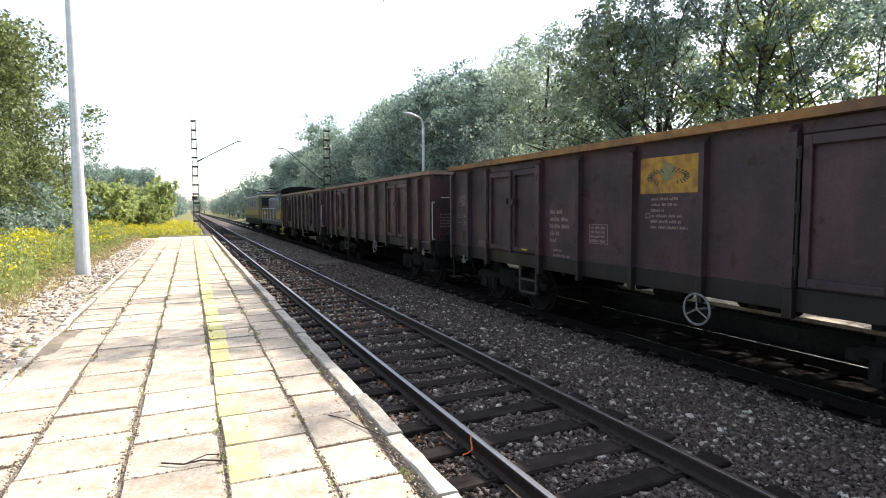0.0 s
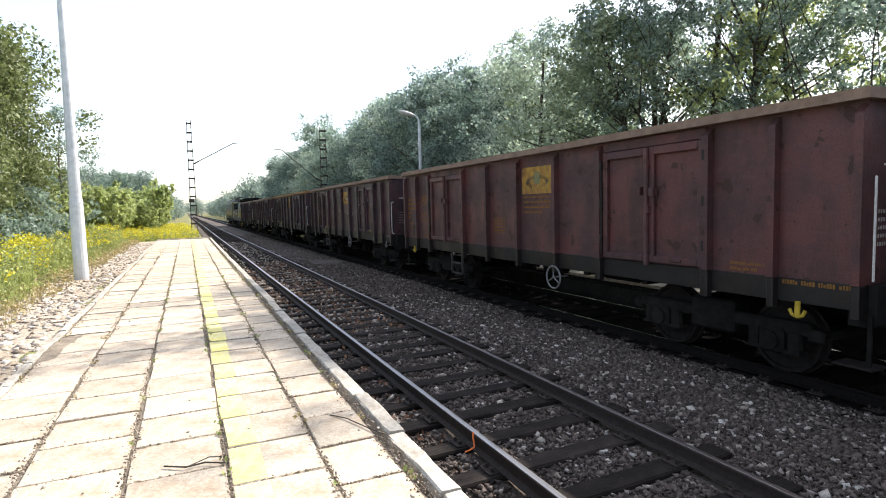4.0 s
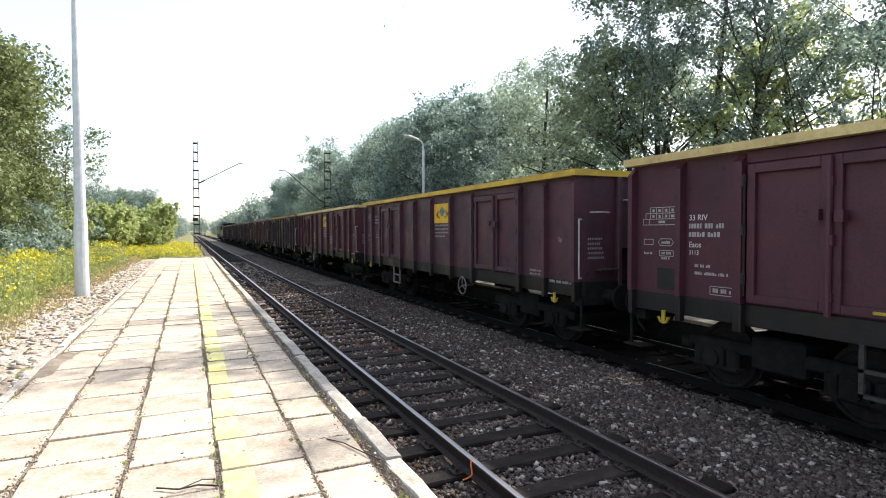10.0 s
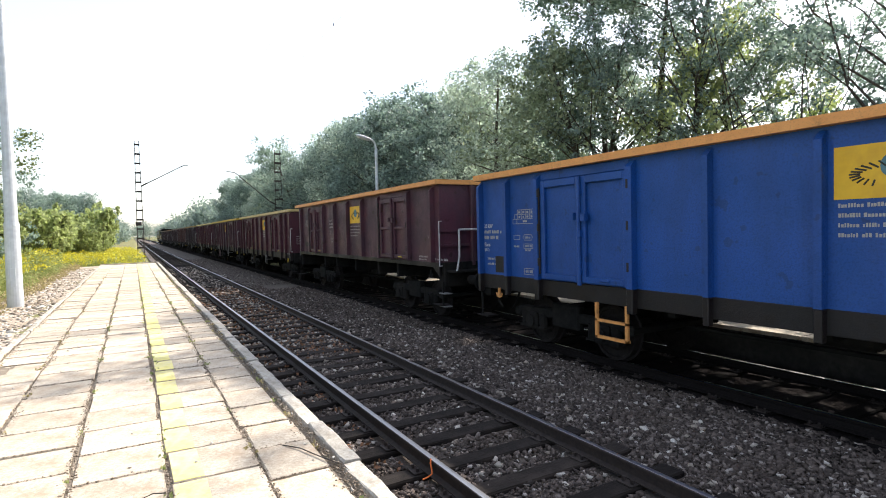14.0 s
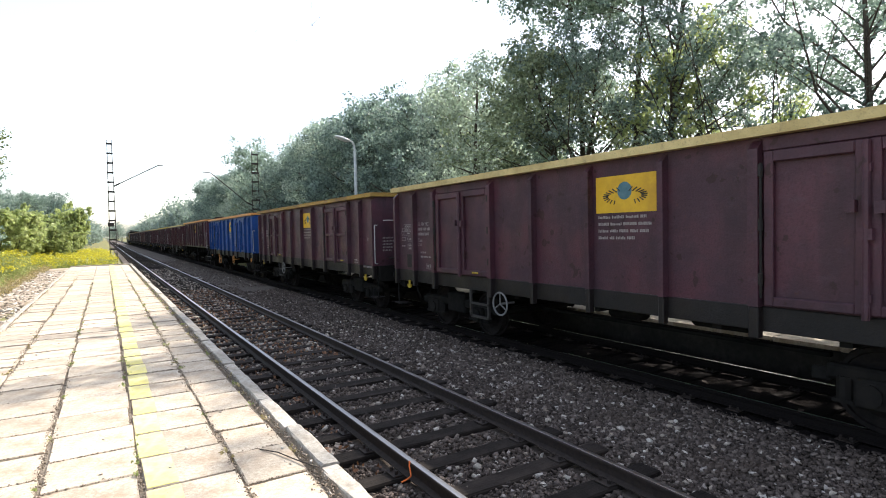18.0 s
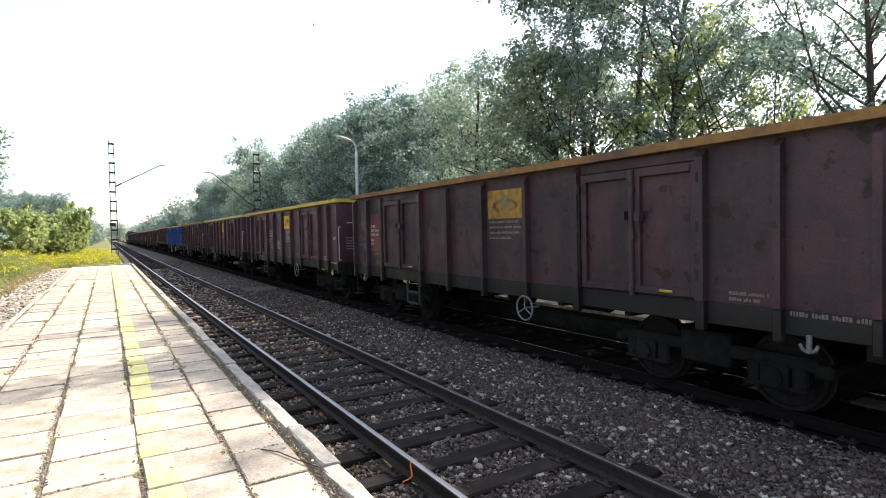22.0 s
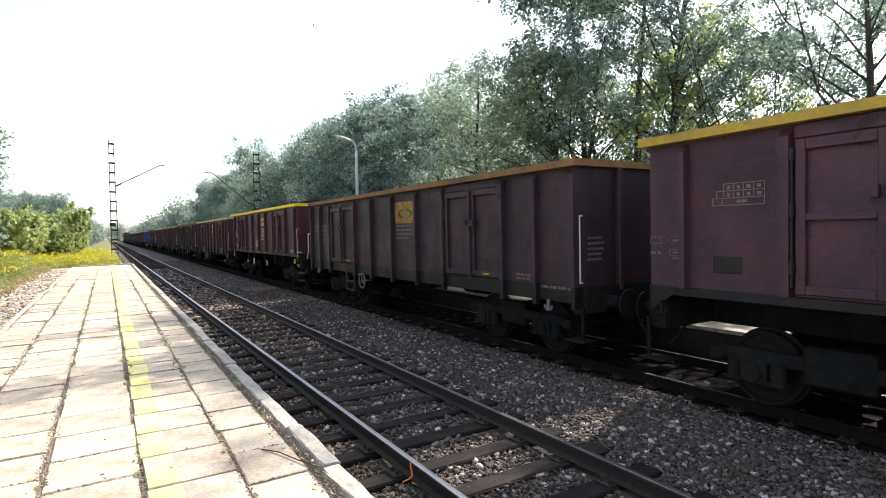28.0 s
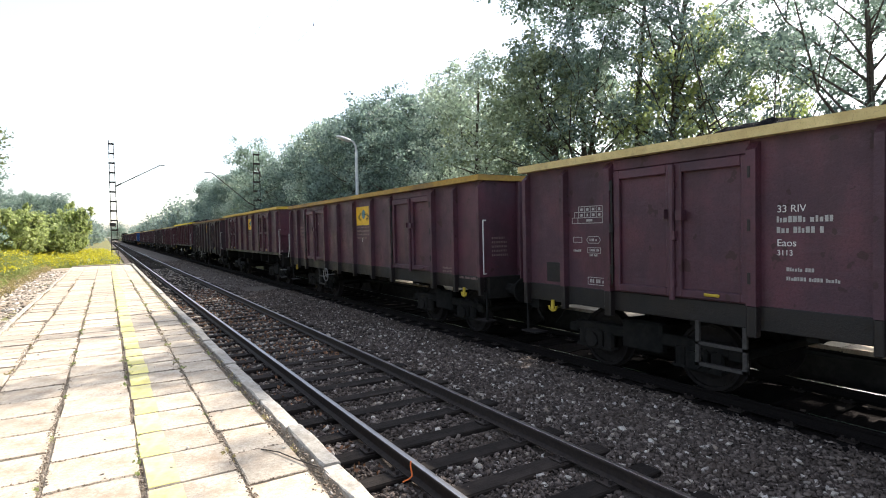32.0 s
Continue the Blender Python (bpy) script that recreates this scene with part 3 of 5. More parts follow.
def bars(y, z, widths, h, gap, material, parent, x=-HW + 0.06, name="stencil_text"):
    """Lines of unreadable writing as small upright bars in words; y is where each line begins, towards the train's head."""
    bm = bmesh.new()
    rr = random.Random(int(abs(y) * 50) + int(z * 50))
    for i, w in enumerate(widths):
        zz, yy, word = z - i * gap, y, rr.randint(3, 8)
        while yy > y - w:
            q = h * rr.uniform(0.3, 0.62)
            box(bm, x - 0.004, yy - q, zz - h, x - 0.001, yy, zz - h * rr.choice((0, 0, 0.25)))
            yy -= q + h * rr.uniform(0.14, 0.26)
            word -= 1
            if word < 1:
                yy -= h * 0.6
                word = rr.randint(3, 8)
    return tagged(part(name, bm, material, parent), kind="stuff")


def outline(y0, y1, z0, z1, t, material, parent, x=-HW + 0.06, rows=1, name="stencil_frame"):
    bm = bmesh.new()
    for k in range(rows + 1):
        zz = z0 + (z1 - z0) * k / rows
        box(bm, x - 0.004, y0, zz - t / 2, x - 0.001, y1, zz + t / 2)
    for yy in (y0, y1):
        box(bm, x - 0.0045, yy - t / 2, z0, x - 0.0015, yy + t / 2, z1)
    return tagged(part(name, bm, material, parent), kind="stuff")


def load_table(y, z, material, parent, x):
    """The stencilled load table: three rows of cells, the upper ones set in; y is its leading edge, z its top."""
    bm = bmesh.new()
    r, t, w = 0.085, 0.005, 0.62

    def line(ya, yb, za, zb):
        box(bm, x - 0.004, min(ya, yb) - t, min(za, zb) - t, x - 0.001, max(ya, yb) + t, max(za, zb) + t)

    line(y - 0.14, y - w, z, z)
    line(y - 0.05, y - w, z - r, z - r)
    line(y, y - w, z - 2 * r, z - 2 * r)
    line(y, y - w, z - 3 * r, z - 3 * r)
    for k in range(5):
        line(y - 0.14 - 0.12 * k, y - 0.14 - 0.12 * k, z, z - 2 * r)
    line(y - 0.05, y - 0.05, z - r, z - 2 * r)
    for yy in (0, 0.12, w):
        line(y - yy, y - yy, z - 2 * r, z - 3 * r)
    rr = random.Random(int(abs(y) * 99))
    for k in range(4):
        for row in (0, 1):
            q = rr.uniform(0.03, 0.06)
            box(bm, x - 0.004, y - 0.2 - 0.12 * k - q / 2, z - row * r - 0.065, x - 0.001, y - 0.2 - 0.12 * k + q / 2, z - row * r - 0.025)
    box(bm, x - 0.004, y - 0.42, z - 2 * r - 0.06, x - 0.001, y - 0.3, z - 2 * r - 0.025)
    return tagged(part("load_table", bm, material, parent), kind="stuff")


def post(y, zb, zt, x=-1, w=0.11, d=0.115):
    """A pressed side post, tapered at the head."""
    bm = bmesh.new()
    s = HW - d
    box(bm, x * s, y - w / 2, zb, x * HW, y + w / 2, zt - 0.04)
    for v in bm.verts:
        if abs(v.co.x) > s + 0.01 and v.co.z > zt - 0.1:
            v.co.z -= 0.1
    bmesh.ops.bevel(bm, geom=[e for e in bm.edges if abs(e.verts[0].co.z - e.verts[1].co.z) > 0.5 and abs(e.verts[0].co.x) > s + 0.01], offset=0.02, segments=1, affect="EDGES")
    return bm


def door_leaf(y0, y1, zb, zt, side, mid):
    """One leaf of a side door: a plate with a raised rim, y0 < y1; mid adds a middle rail."""
    s, p = side, side + 0.075
    f = 0.1
    bs = [(-s - 0.012, y0, zb, -s, y1, zt), (-p, y0, zb, -s - 0.012, y0 + f, zt), (-p, y1 - f, zb, -s - 0.012, y1, zt), (-p, y0 + f, zb, -s - 0.012, y1 - f, zb + f), (-p, y0 + f, zt - f * 1.2, -s - 0.012, y1 - f, zt)]
    if mid:
        bs.append((-p, y0 + f, (zb + zt) / 2 - 0.04, -s - 0.012, y1 - f, (zb + zt) / 2 + 0.04))
    return boxes(*bs, bevel=0.01)


def logo(parent, y, z, w, h, worn, faint_globe=False):
    x = -HW + 0.115
    bm = boxes((x - 0.006, y - w, z - h, x - 0.001, y, z))
    pan = part("emblem_panel", bm, M["logo_worn"] if worn else M["logo"], parent, "faded yellow emblem panel" if worn else "yellow emblem panel")
    bm = bmesh.new()
    m = Matrix.Translation((x - 0.008, y - w / 2, z - h * 0.42)) @ Matrix.Rotation(radians(-90), 4, "Y")
    bmesh.ops.create_circle(bm, cap_ends=True, segments=20, radius=h * 0.24, matrix=m)
    part("emblem_globe", bm, M["globe_worn"] if worn else M["globe"], pan)
    bm = bmesh.new()
    for sg in (-1, 1):
        for k in range(11):
            a = radians(-55 + 130 * k / 10)
            ca, sa = math.cos(a), math.sin(a)
            tube(bm, (x - 0.007, y - w / 2 + sg * 0.28 * w * ca, z - h * 0.56 + 0.13 * h * sa), (x - 0.007, y - w / 2 + sg * 0.37 * w * math.cos(a - 0.1), z - h * 0.56 + 0.25 * h * math.sin(a - 0.1)), 0.009, seg=4)
    tagged(part("emblem_ring", bm, M["ink"], pan), kind="stuff")
    return pan


def lathe(points, seg=24):
    """A body turned about the x axis from (x, radius) points."""
    verts = [(x, r * math.cos(2 * math.pi * k / seg), r * math.sin(2 * math.pi * k / seg)) for x, r in points for k in range(seg)]
    n = len(points)
    faces = [(i * seg + k, i * seg + (k + 1) % seg, (i + 1) * seg + (k + 1) % seg, (i + 1) * seg + k) for i in range(n - 1) for k in range(seg)]
    return verts, faces + [tuple(range(seg))[::-1], tuple(range((n - 1) * seg, n * seg))]


def wheel_meshes():
    """A dished railway wheel with its flange, and the axle."""
    if "wheel" not in cache:
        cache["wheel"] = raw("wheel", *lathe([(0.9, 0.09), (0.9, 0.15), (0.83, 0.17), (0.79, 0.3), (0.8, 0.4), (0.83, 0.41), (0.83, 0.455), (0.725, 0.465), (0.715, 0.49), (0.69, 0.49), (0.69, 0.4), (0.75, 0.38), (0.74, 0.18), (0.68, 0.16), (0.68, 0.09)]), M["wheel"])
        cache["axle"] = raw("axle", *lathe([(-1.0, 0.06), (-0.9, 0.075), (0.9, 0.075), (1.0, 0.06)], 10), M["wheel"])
    return cache["wheel"], cache["axle"]


def side_frame_mesh():
    """The cast side of a bogie: arched beam, axle boxes, springs and brake hangers."""
    if "bogie" not in cache:
        bm = boxes((-0.06, -1.35, 0.55, 0.06, 1.35, 0.72), (-0.08, -0.35, 0.42, 0.08, 0.35, 0.86), (-0.05, -1.5, 0.5, 0.05, -1.3, 0.66), (-0.05, 1.3, 0.5, 0.05, 1.5, 0.66), bevel=0.03)
        for y in (-0.9, 0.9):
            box(bm, -0.12, y - 0.16, 0.3, 0.1, y + 0.16, 0.62, bevel=0.03)
            tube(bm, (-0.16, y, 0.46), (-0.1, y, 0.46), 0.12, seg=12)
            for d in (-0.26, 0.26):
                tube(bm, (-0.02, y + d, 0.36), (-0.02, y + d, 0.6), 0.085, seg=10)
                box(bm, -0.1, y + d - 0.1, 0.32, 0.08, y + d + 0.1, 0.36)
        me = bpy.data.meshes.new("bogie_side")
        bm.to_mesh(me)
        bm.free()
        me.materials.append(M["frame"])
        cache["bogie"] = me
    return cache["bogie"]


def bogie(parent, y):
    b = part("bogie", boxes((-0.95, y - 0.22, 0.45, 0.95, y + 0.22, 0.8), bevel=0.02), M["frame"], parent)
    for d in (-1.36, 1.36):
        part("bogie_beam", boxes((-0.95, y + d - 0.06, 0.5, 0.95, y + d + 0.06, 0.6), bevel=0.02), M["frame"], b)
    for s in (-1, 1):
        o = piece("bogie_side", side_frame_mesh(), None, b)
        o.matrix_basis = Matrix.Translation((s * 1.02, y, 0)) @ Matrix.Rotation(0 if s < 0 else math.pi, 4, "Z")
    wheel, axle = wheel_meshes()
    for d in (-0.9, 0.9):
        piece("axle", axle, None, b).location = (0, y + d, 0.46)
        for turn in (0, math.pi):
            o = piece("wheel", wheel, None, b)
            o.location, o.rotation_euler = (0, y + d, 0.46), (0, 0, turn)


def coal_mesh(L, side, zt, heap, k):
    key = ("coal", heap, k, L)
    if key in cache:
        return cache[key]
    nx, ny = 23, 120
    verts, faces = [], []
    for j in range(ny):
        for i in range(nx):
            u, v = i / (nx - 1) * 2 - 1, j / (ny - 1)
            y = -0.17 - v * (L - 0.34)
            edge = (1 - u * u) * min(1, v * 9, (1 - v) * 9)
            z = zt - 0.28 + heap * edge * (0.62 + 0.55 * noise.noise(Vector((u * 1.2, y * 0.45, k * 7.3)))) + 0.07 * noise.noise(Vector((u * 5, y * 3, k))) * edge + 0.05 * noise.noise(Vector((u * 13, y * 8.5, k))) * edge
            verts.append((u * (side - 0.065), y, z))
    faces = [(j * nx + i, (j + 1) * nx + i, (j + 1) * nx + i + 1, j * nx + i + 1) for j in range(ny - 1) for i in range(nx - 1)]
    cache[key] = raw("coal_load", verts, faces, M["coal"])
    return cache[key]


def buffers(parent, yend, sgn):
    """Two buffers, the draw hook and the hose at one end; sgn points out of the wagon."""
    for s in (-1, 1):
        bm = bmesh.new()
        y = yend
        tube(bm, (s * 0.875, y, 1.05), (s * 0.875, y + sgn * 0.36, 1.05), 0.11, seg=12)
        tube(bm, (s * 0.875, y + sgn * 0.34, 1.05), (s * 0.875, y + sgn * 0.52, 1.05), 0.075, seg=12)
        tube(bm, (s * 0.875, y + sgn * 0.50, 1.05), (s * 0.875, y + sgn * 0.535, 1.05), 0.235, 0.225, seg=20)
        part("buffer", bm, M["frame"], parent)
    bm = boxes((-0.06, min(yend, yend + sgn * 0.42), 0.98, 0.06, max(yend, yend + sgn * 0.42), 1.1), bevel=0.02)
    part("draw_hook", bm, M["frame"], parent)
    part("brake_hose", rod([(-0.3, yend, 0.95), (-0.32, yend + sgn * 0.2, 0.85), (-0.34, yend + sgn * 0.36, 0.55), (-0.34, yend + sgn * 0.5, 0.42)], 0.025), M["frame"], parent)


def wagon(kind, paint, rim, logo_kind, heap, seed, label, ink="white", mid=False, marks=0, wheel_y=7.85, num_y=1.1, box_y=5.5, lines=4, fy=-1.18, shelf=True, pale_hook=False):
    """An open four-axle coal wagon. kind 'a': tall solebar, 'b': higher body with an end platform. y = 0 is its leading end."""
    w = thing("freight_wagon", label, "wagon", "wagons of the goods train")
    P, R = M[paint], M[rim]
    b = kind == "b"
    L = 12.7 if b else BODY
    zt = 3.40 if b else 3.31          # rim top above the rail
    zb = 1.45 if b else 1.31          # foot of the painted body
    side = HW - 0.115
    t, top = 0.06, zt - 0.1
    for name, q in (("side_wall", (-side, -L + 0.1, zb, -side + t, -0.1, top)), ("side_wall", (side - t, -L + 0.1, zb, side, -0.1, top)), ("end_wall", (-side + t, -0.16, zb, side - t, -0.1, top)), ("end_wall", (-side + t, -L + 0.1, zb, side - t, -L + 0.16, top)), ("floor", (-side + t, -L + 0.16, zb, side - t, -0.16, zb + 0.08))):
        part(name, boxes(q), P, w)
    # rim round the top
    rimb = bmesh.new()
    e = HW + 0.03
    for q in ((-e, -L + 0.02, zt - 0.11, -e + 0.16, -0.02, zt), (e - 0.16, -L + 0.02, zt - 0.11, e, -0.02, zt), (-e + 0.16, -0.16, zt - 0.11, e - 0.16, -0.02, zt), (-e + 0.16, -L + 0.02, zt - 0.11, e - 0.16, -L + 0.16, zt)):
        box(rimb, *q)
    bmesh.ops.remove_doubles(rimb, verts=rimb.verts, dist=0.001)
    part("rim", rimb, R, w, M[rim].name.replace("_", " "))
    if b:
        posts, doors = [0.64, 1.87, 3.7, 5.04, 6.37, 7.72, 9.05, 11.0, 12.3], [(1.87, 3.7), (9.05, 11.0)]
    else:
        posts, doors = [0.13, 1.05, 1.97, 4.07, 5.28, 6.575, 7.87, 9.08, 11.18, 12.1, 13.02], [(1.97, 4.07), (9.08, 11.18)]
    for y in posts:
        for s in (-1, 1):
            wide = 0.115 if any(abs(y - d) < 0.01 for pr in doors for d in pr) else 0.085
            me = cache.get(("post", kind, y, s, wide))
            if me is None:
                bm = post(-y, zb, zt - 0.1, s, wide)
                me = bpy.data.meshes.new("side_post")
                bm.to_mesh(me)
                bm.free()
                cache[("post", kind, y, s, wide)] = me
            me2 = cache.get(("post", kind, y, s, wide, paint))
            if me2 is None:
                me2 = me.copy()
                me2.materials.append(P)
                cache[("post", kind, y, s, wide, paint)] = me2
            piece("side_post", me2, None, w)
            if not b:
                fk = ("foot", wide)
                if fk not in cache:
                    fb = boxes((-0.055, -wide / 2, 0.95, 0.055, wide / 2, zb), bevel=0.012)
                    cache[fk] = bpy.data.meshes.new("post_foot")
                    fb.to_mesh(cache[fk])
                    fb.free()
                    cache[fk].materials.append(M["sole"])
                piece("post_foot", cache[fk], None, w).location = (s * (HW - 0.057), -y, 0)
    for d0, d1 in doors:
        half = (d1 - d0) / 2
        for k in (0, 1):
            ya, yb = -(d0 + 0.1 + k * (half - 0.06)), -(d0 + 0.1 + (k + 1) * (half - 0.06) - 0.02)
            dk = ("door", kind, round(ya, 2), paint, mid)
            if dk not in cache:
                bm = door_leaf(yb, ya, zb + (0.03 if b else 0.02), zt - 0.28, side, mid)
                me = bpy.data.meshes.new("door_leaf")
                bm.to_mesh(me)
                bm.free()
                me.materials.append(P)
                cache[dk] = me
            dl = piece("door_leaf", cache[dk], None, w)
            if k == 0:
                bm = bmesh.new()
                ym = yb - 0.01
                tube(bm, (-side - 0.105, ym, zb - 0.02), (-side - 0.105, ym, zt - 0.3), 0.036, seg=8)
                box(bm, -side - 0.135, ym - 0.06, zb + 0.75, -side - 0.06, ym + 0.06, zb + 0.86)
                box(bm, -side - 0.12, ym - 0.045, zb + 1.4, -side - 0.06, ym + 0.045, zb + 1.48)
                box(bm, -side - 0.12, ym - 0.045, zb + 0.15, -side - 0.06, ym + 0.045, zb + 0.23)
                box(bm, -side - 0.15, ym + 0.08, zb + 1.02, -side - 0.06, ym + 0.17, zb + 1.14)
                box(bm, -side - 0.15, ym - 0.17, zb + 1.0, -side - 0.06, ym - 0.08, zb + 1.12)
                part("door_bolt", bm, P, dl)
            else:
                part("door_latch", boxes((-side - 0.1, yb + 0.35, zb + 0.06, -side - 0.07, yb + 0.55, zb + 0.095), bevel=0.008), M["hook"] if seed % 3 else P, dl, "small painted door latch")
            hy = ya if k == 0 else yb
            hd = hy + (0.025 if k == 0 else -0.025)
            part("hinge_rod", tube(bmesh.new(), (-side - 0.085, hd, zb + 0.1), (-side - 0.085, hd, zt - 0.4), 0.015, seg=6), M["sole"], dl)
            for hz in (0.25, 0.85, 1.45):
                part("hinge", tube(bmesh.new(), (-side - 0.1, hy + (0.02 if k == 0 else -0.02), zb + hz), (-side - 0.1, hy + (0.02 if k == 0 else -0.02), zb + hz + 0.13), 0.028, seg=6), M["sole"], dl)
        # header over the door
        part("door_header", boxes((-side - 0.03, -d1 + 0.06, zt - 0.27, -side, -d0 - 0.06, zt - 0.12), bevel=0.01), P, w)
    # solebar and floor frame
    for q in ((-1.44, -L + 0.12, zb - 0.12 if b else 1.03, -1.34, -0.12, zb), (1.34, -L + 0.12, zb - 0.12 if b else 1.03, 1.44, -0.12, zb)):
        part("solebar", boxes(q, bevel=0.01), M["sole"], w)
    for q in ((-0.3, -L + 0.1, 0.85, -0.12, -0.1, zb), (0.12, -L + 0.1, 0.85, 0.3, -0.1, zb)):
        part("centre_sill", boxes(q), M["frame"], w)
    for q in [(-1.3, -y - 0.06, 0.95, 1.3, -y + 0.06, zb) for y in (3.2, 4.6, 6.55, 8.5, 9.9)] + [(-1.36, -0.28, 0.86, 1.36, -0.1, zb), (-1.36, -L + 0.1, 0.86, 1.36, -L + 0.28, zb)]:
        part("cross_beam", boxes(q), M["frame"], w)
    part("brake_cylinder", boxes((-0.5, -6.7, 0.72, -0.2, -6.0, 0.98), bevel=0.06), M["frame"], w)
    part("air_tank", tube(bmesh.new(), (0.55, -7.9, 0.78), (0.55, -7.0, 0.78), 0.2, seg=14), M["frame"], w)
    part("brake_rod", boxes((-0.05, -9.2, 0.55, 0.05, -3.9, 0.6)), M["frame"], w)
    for yb_ in (2.2, L - 2.2):
        bogie(w, -yb_)
    # ends: posts, steps, grab rails, buffers
    for yend, sgn in ((-0.1, 1), (-L + 0.1, -1)):
        for x in (-0.55, 0.5):
            y0, y1 = sorted((yend, yend + sgn * 0.1))
            part("end_post", boxes((x - 0.05, y0, zb - 0.1, x + 0.05, y1, zt - 0.12), bevel=0.015), P, w)
        yp = yend + (0 if not (b and sgn < 0) else -0.45)
        buffers(w, yp, sgn)
        y0, y1 = sorted((yend, yend + sgn * 0.09))
        part("end_sill", boxes((-1.36, y0, 0.88, 1.36, y1, zb), bevel=0.01), M["frame"], w)
        ys = yend + sgn * 0.06
        yq = sorted((ys - sgn * 0.32, ys + sgn * 0.08))
        part("step", boxes((-1.5, yq[0], 0.44, -1.22, yq[1], 0.465), bevel=0.004), M["wheel"], w, "flat steel foot step")
        part("step_hanger", boxes((-1.42, ys - 0.02, 0.46, -1.39, ys + 0.02, 1.0)), M["frame"], w)
    yr = -L + 0.02
    part("grab_rail", rod([(-1.42, yr, 2.42), (-1.52, yr - 0.05, 2.42), (-1.52, yr - 0.05, 1.38), (-1.42, yr, 1.38)], 0.013), M["grab"], w, "pale steel grab rail")
    if b:
        # raised plate; its dark colour stands in for the shade of a recess
        part("inspection_hatch", boxes((-side - 0.012, -1.36, 1.66, -side, -1.0, 1.86), bevel=0.005), M["sole"], w, "riveted inspection hatch, darkened to look recessed")
        for y0, y1 in ((-0.5, -0.12), (-L + 0.12, -L + 0.5)):
            gm = boxes((-1.45, y0, 1.12, -1.4, y1, zb))
            for v in gm.verts:
                if v.co.z < 1.2 and abs(v.co.y - (y0 if y1 > -1 else y1)) < 0.01:
                    v.co.z = 1.38
            part("corner_gusset", gm, M["sole"], w, "dark steel corner plate")
        yq = -L + 0.1
        part("brake_platform", boxes((-1.3, yq - 0.5, 1.22, 1.3, yq, 1.27), bevel=0.01), M["frame"], w)
        for zz in (1.85, 2.2):
            part("platform_rail", boxes((-1.46, yq - 0.06, zz - 0.03, 1.46, yq - 0.01, zz + 0.03)), P, w)
        part("platform_railing", rod([(-1.25, yq - 0.45, 1.25), (-1.2, yq - 0.5, 1.6), (-1.2, yq - 0.5, 2.22), (1.2, yq - 0.5, 2.22), (1.2, yq - 0.5, 1.25)], 0.022), M["grab"], w, "pale bent tube railing")
        for zz in (0.72, 0.42):
            part("step", boxes((-1.46, yq - 0.24, zz, -1.26, yq + 0.06, zz + 0.02)), M["wheel_grey"], w, "pale steel foot step")
    elif shelf:
        yq = -L + 0.1
        part("end_shelf", boxes((-0.5, yq - 0.22, 1.9, 0.45, yq - 0.002, 1.94), bevel=0.006), M["old_steel"], w, "steel shelf across the end")
        # no hollow here: a flat plate coloured dark stands for the recess's shade
        part("end_recess", boxes((-0.49, yq - 0.012, zb - 0.05, 0.44, yq - 0.001, 1.88)), M["sole"], w, "flat plate coloured dark as the shaded recess under the shelf")
        part("upper_grab_rail", rod([(-0.42, yq - 0.01, 2.78), (-0.42, yq - 0.08, 2.78), (0.05, yq - 0.08, 2.78), (0.05, yq - 0.01, 2.78)], 0.011), M["grab"], w, "pale steel grab rail")
        part("end_step", boxes((-1.05, yq - 0.16, 1.5, -0.62, yq - 0.002, 1.53)), M["old_steel"], w)
        part("grab_rail", rod([(-1.2, yr + 0.05, 2.55), (-1.15, yr - 0.07, 2.55), (-0.85, yr - 0.07, 2.55), (-0.8, yr + 0.05, 2.55)], 0.011), M["grab"], w, "pale steel grab rail")
    if not b:
        yq = -L + 0.1
        bm = bmesh.new()
        rr = random.Random(seed)
        for row in range(5):
            xx = -1.22
            while xx < -1.22 + rr.uniform(0.25, 0.42):
                q = rr.uniform(0.015, 0.03)
                box(bm, xx, yq - 0.004, 2.05 - 0.085 * row, xx + q, yq - 0.001, 2.09 - 0.085 * row)
                xx += q + 0.02
        tagged(part("end_stencil", bm, M["faint"] if ink == "faint" else M["worn_white"], w), kind="stuff")
        if seed == 14:
            sm = bmesh.new()
            for k in range(70):
                xx, z1 = rr.uniform(-0.85, -0.1) + rr.choice((0, 0, 0.75)), rr.uniform(2.2, zt - 0.15)
                box(sm, xx, yq - 0.006, z1 - rr.uniform(0.3, 1.4), xx + rr.uniform(0.004, 0.018), yq - 0.002, z1)
            tagged(part("lime_streaks", sm, M["worn_white"], w, "whitish streaks run down the end wall"), kind="stuff")
        # ladder step under the door and the hand wheel
        part("ladder_step", boxes((-1.5, -4.0, 0.5, -1.46, -3.95, 1.05), (-1.5, -3.4, 0.5, -1.46, -3.35, 1.05), (-1.5, -4.0, 0.5, -1.44, -3.35, 0.54), (-1.5, -4.0, 0.76, -1.46, -3.35, 0.80)), M["orange_rim"] if paint == "p_blue" else M["faint"] if seed == 9 else M["old_steel"], w, "steel ladder step")
        hy = -wheel_y
        bm = bmesh.new()
        rw = 0.245 if seed == 15 else 0.21
        ring(bm, (-1.53, hy, 0.86), rw, 0.017)
        for a in (90, 210, 330):
            tube(bm, (-1.53, hy, 0.86), (-1.53, hy + rw * math.cos(radians(a)), 0.86 + rw * math.sin(radians(a))), 0.012, seg=6)
        tube(bm, (-1.53, hy, 0.86), (-1.2, hy, 0.86), 0.02, seg=6)
        part("hand_wheel", bm, M["orange_rim"] if paint == "p_blue" else M["wheel_grey"], w, "spoked hand brake wheel")
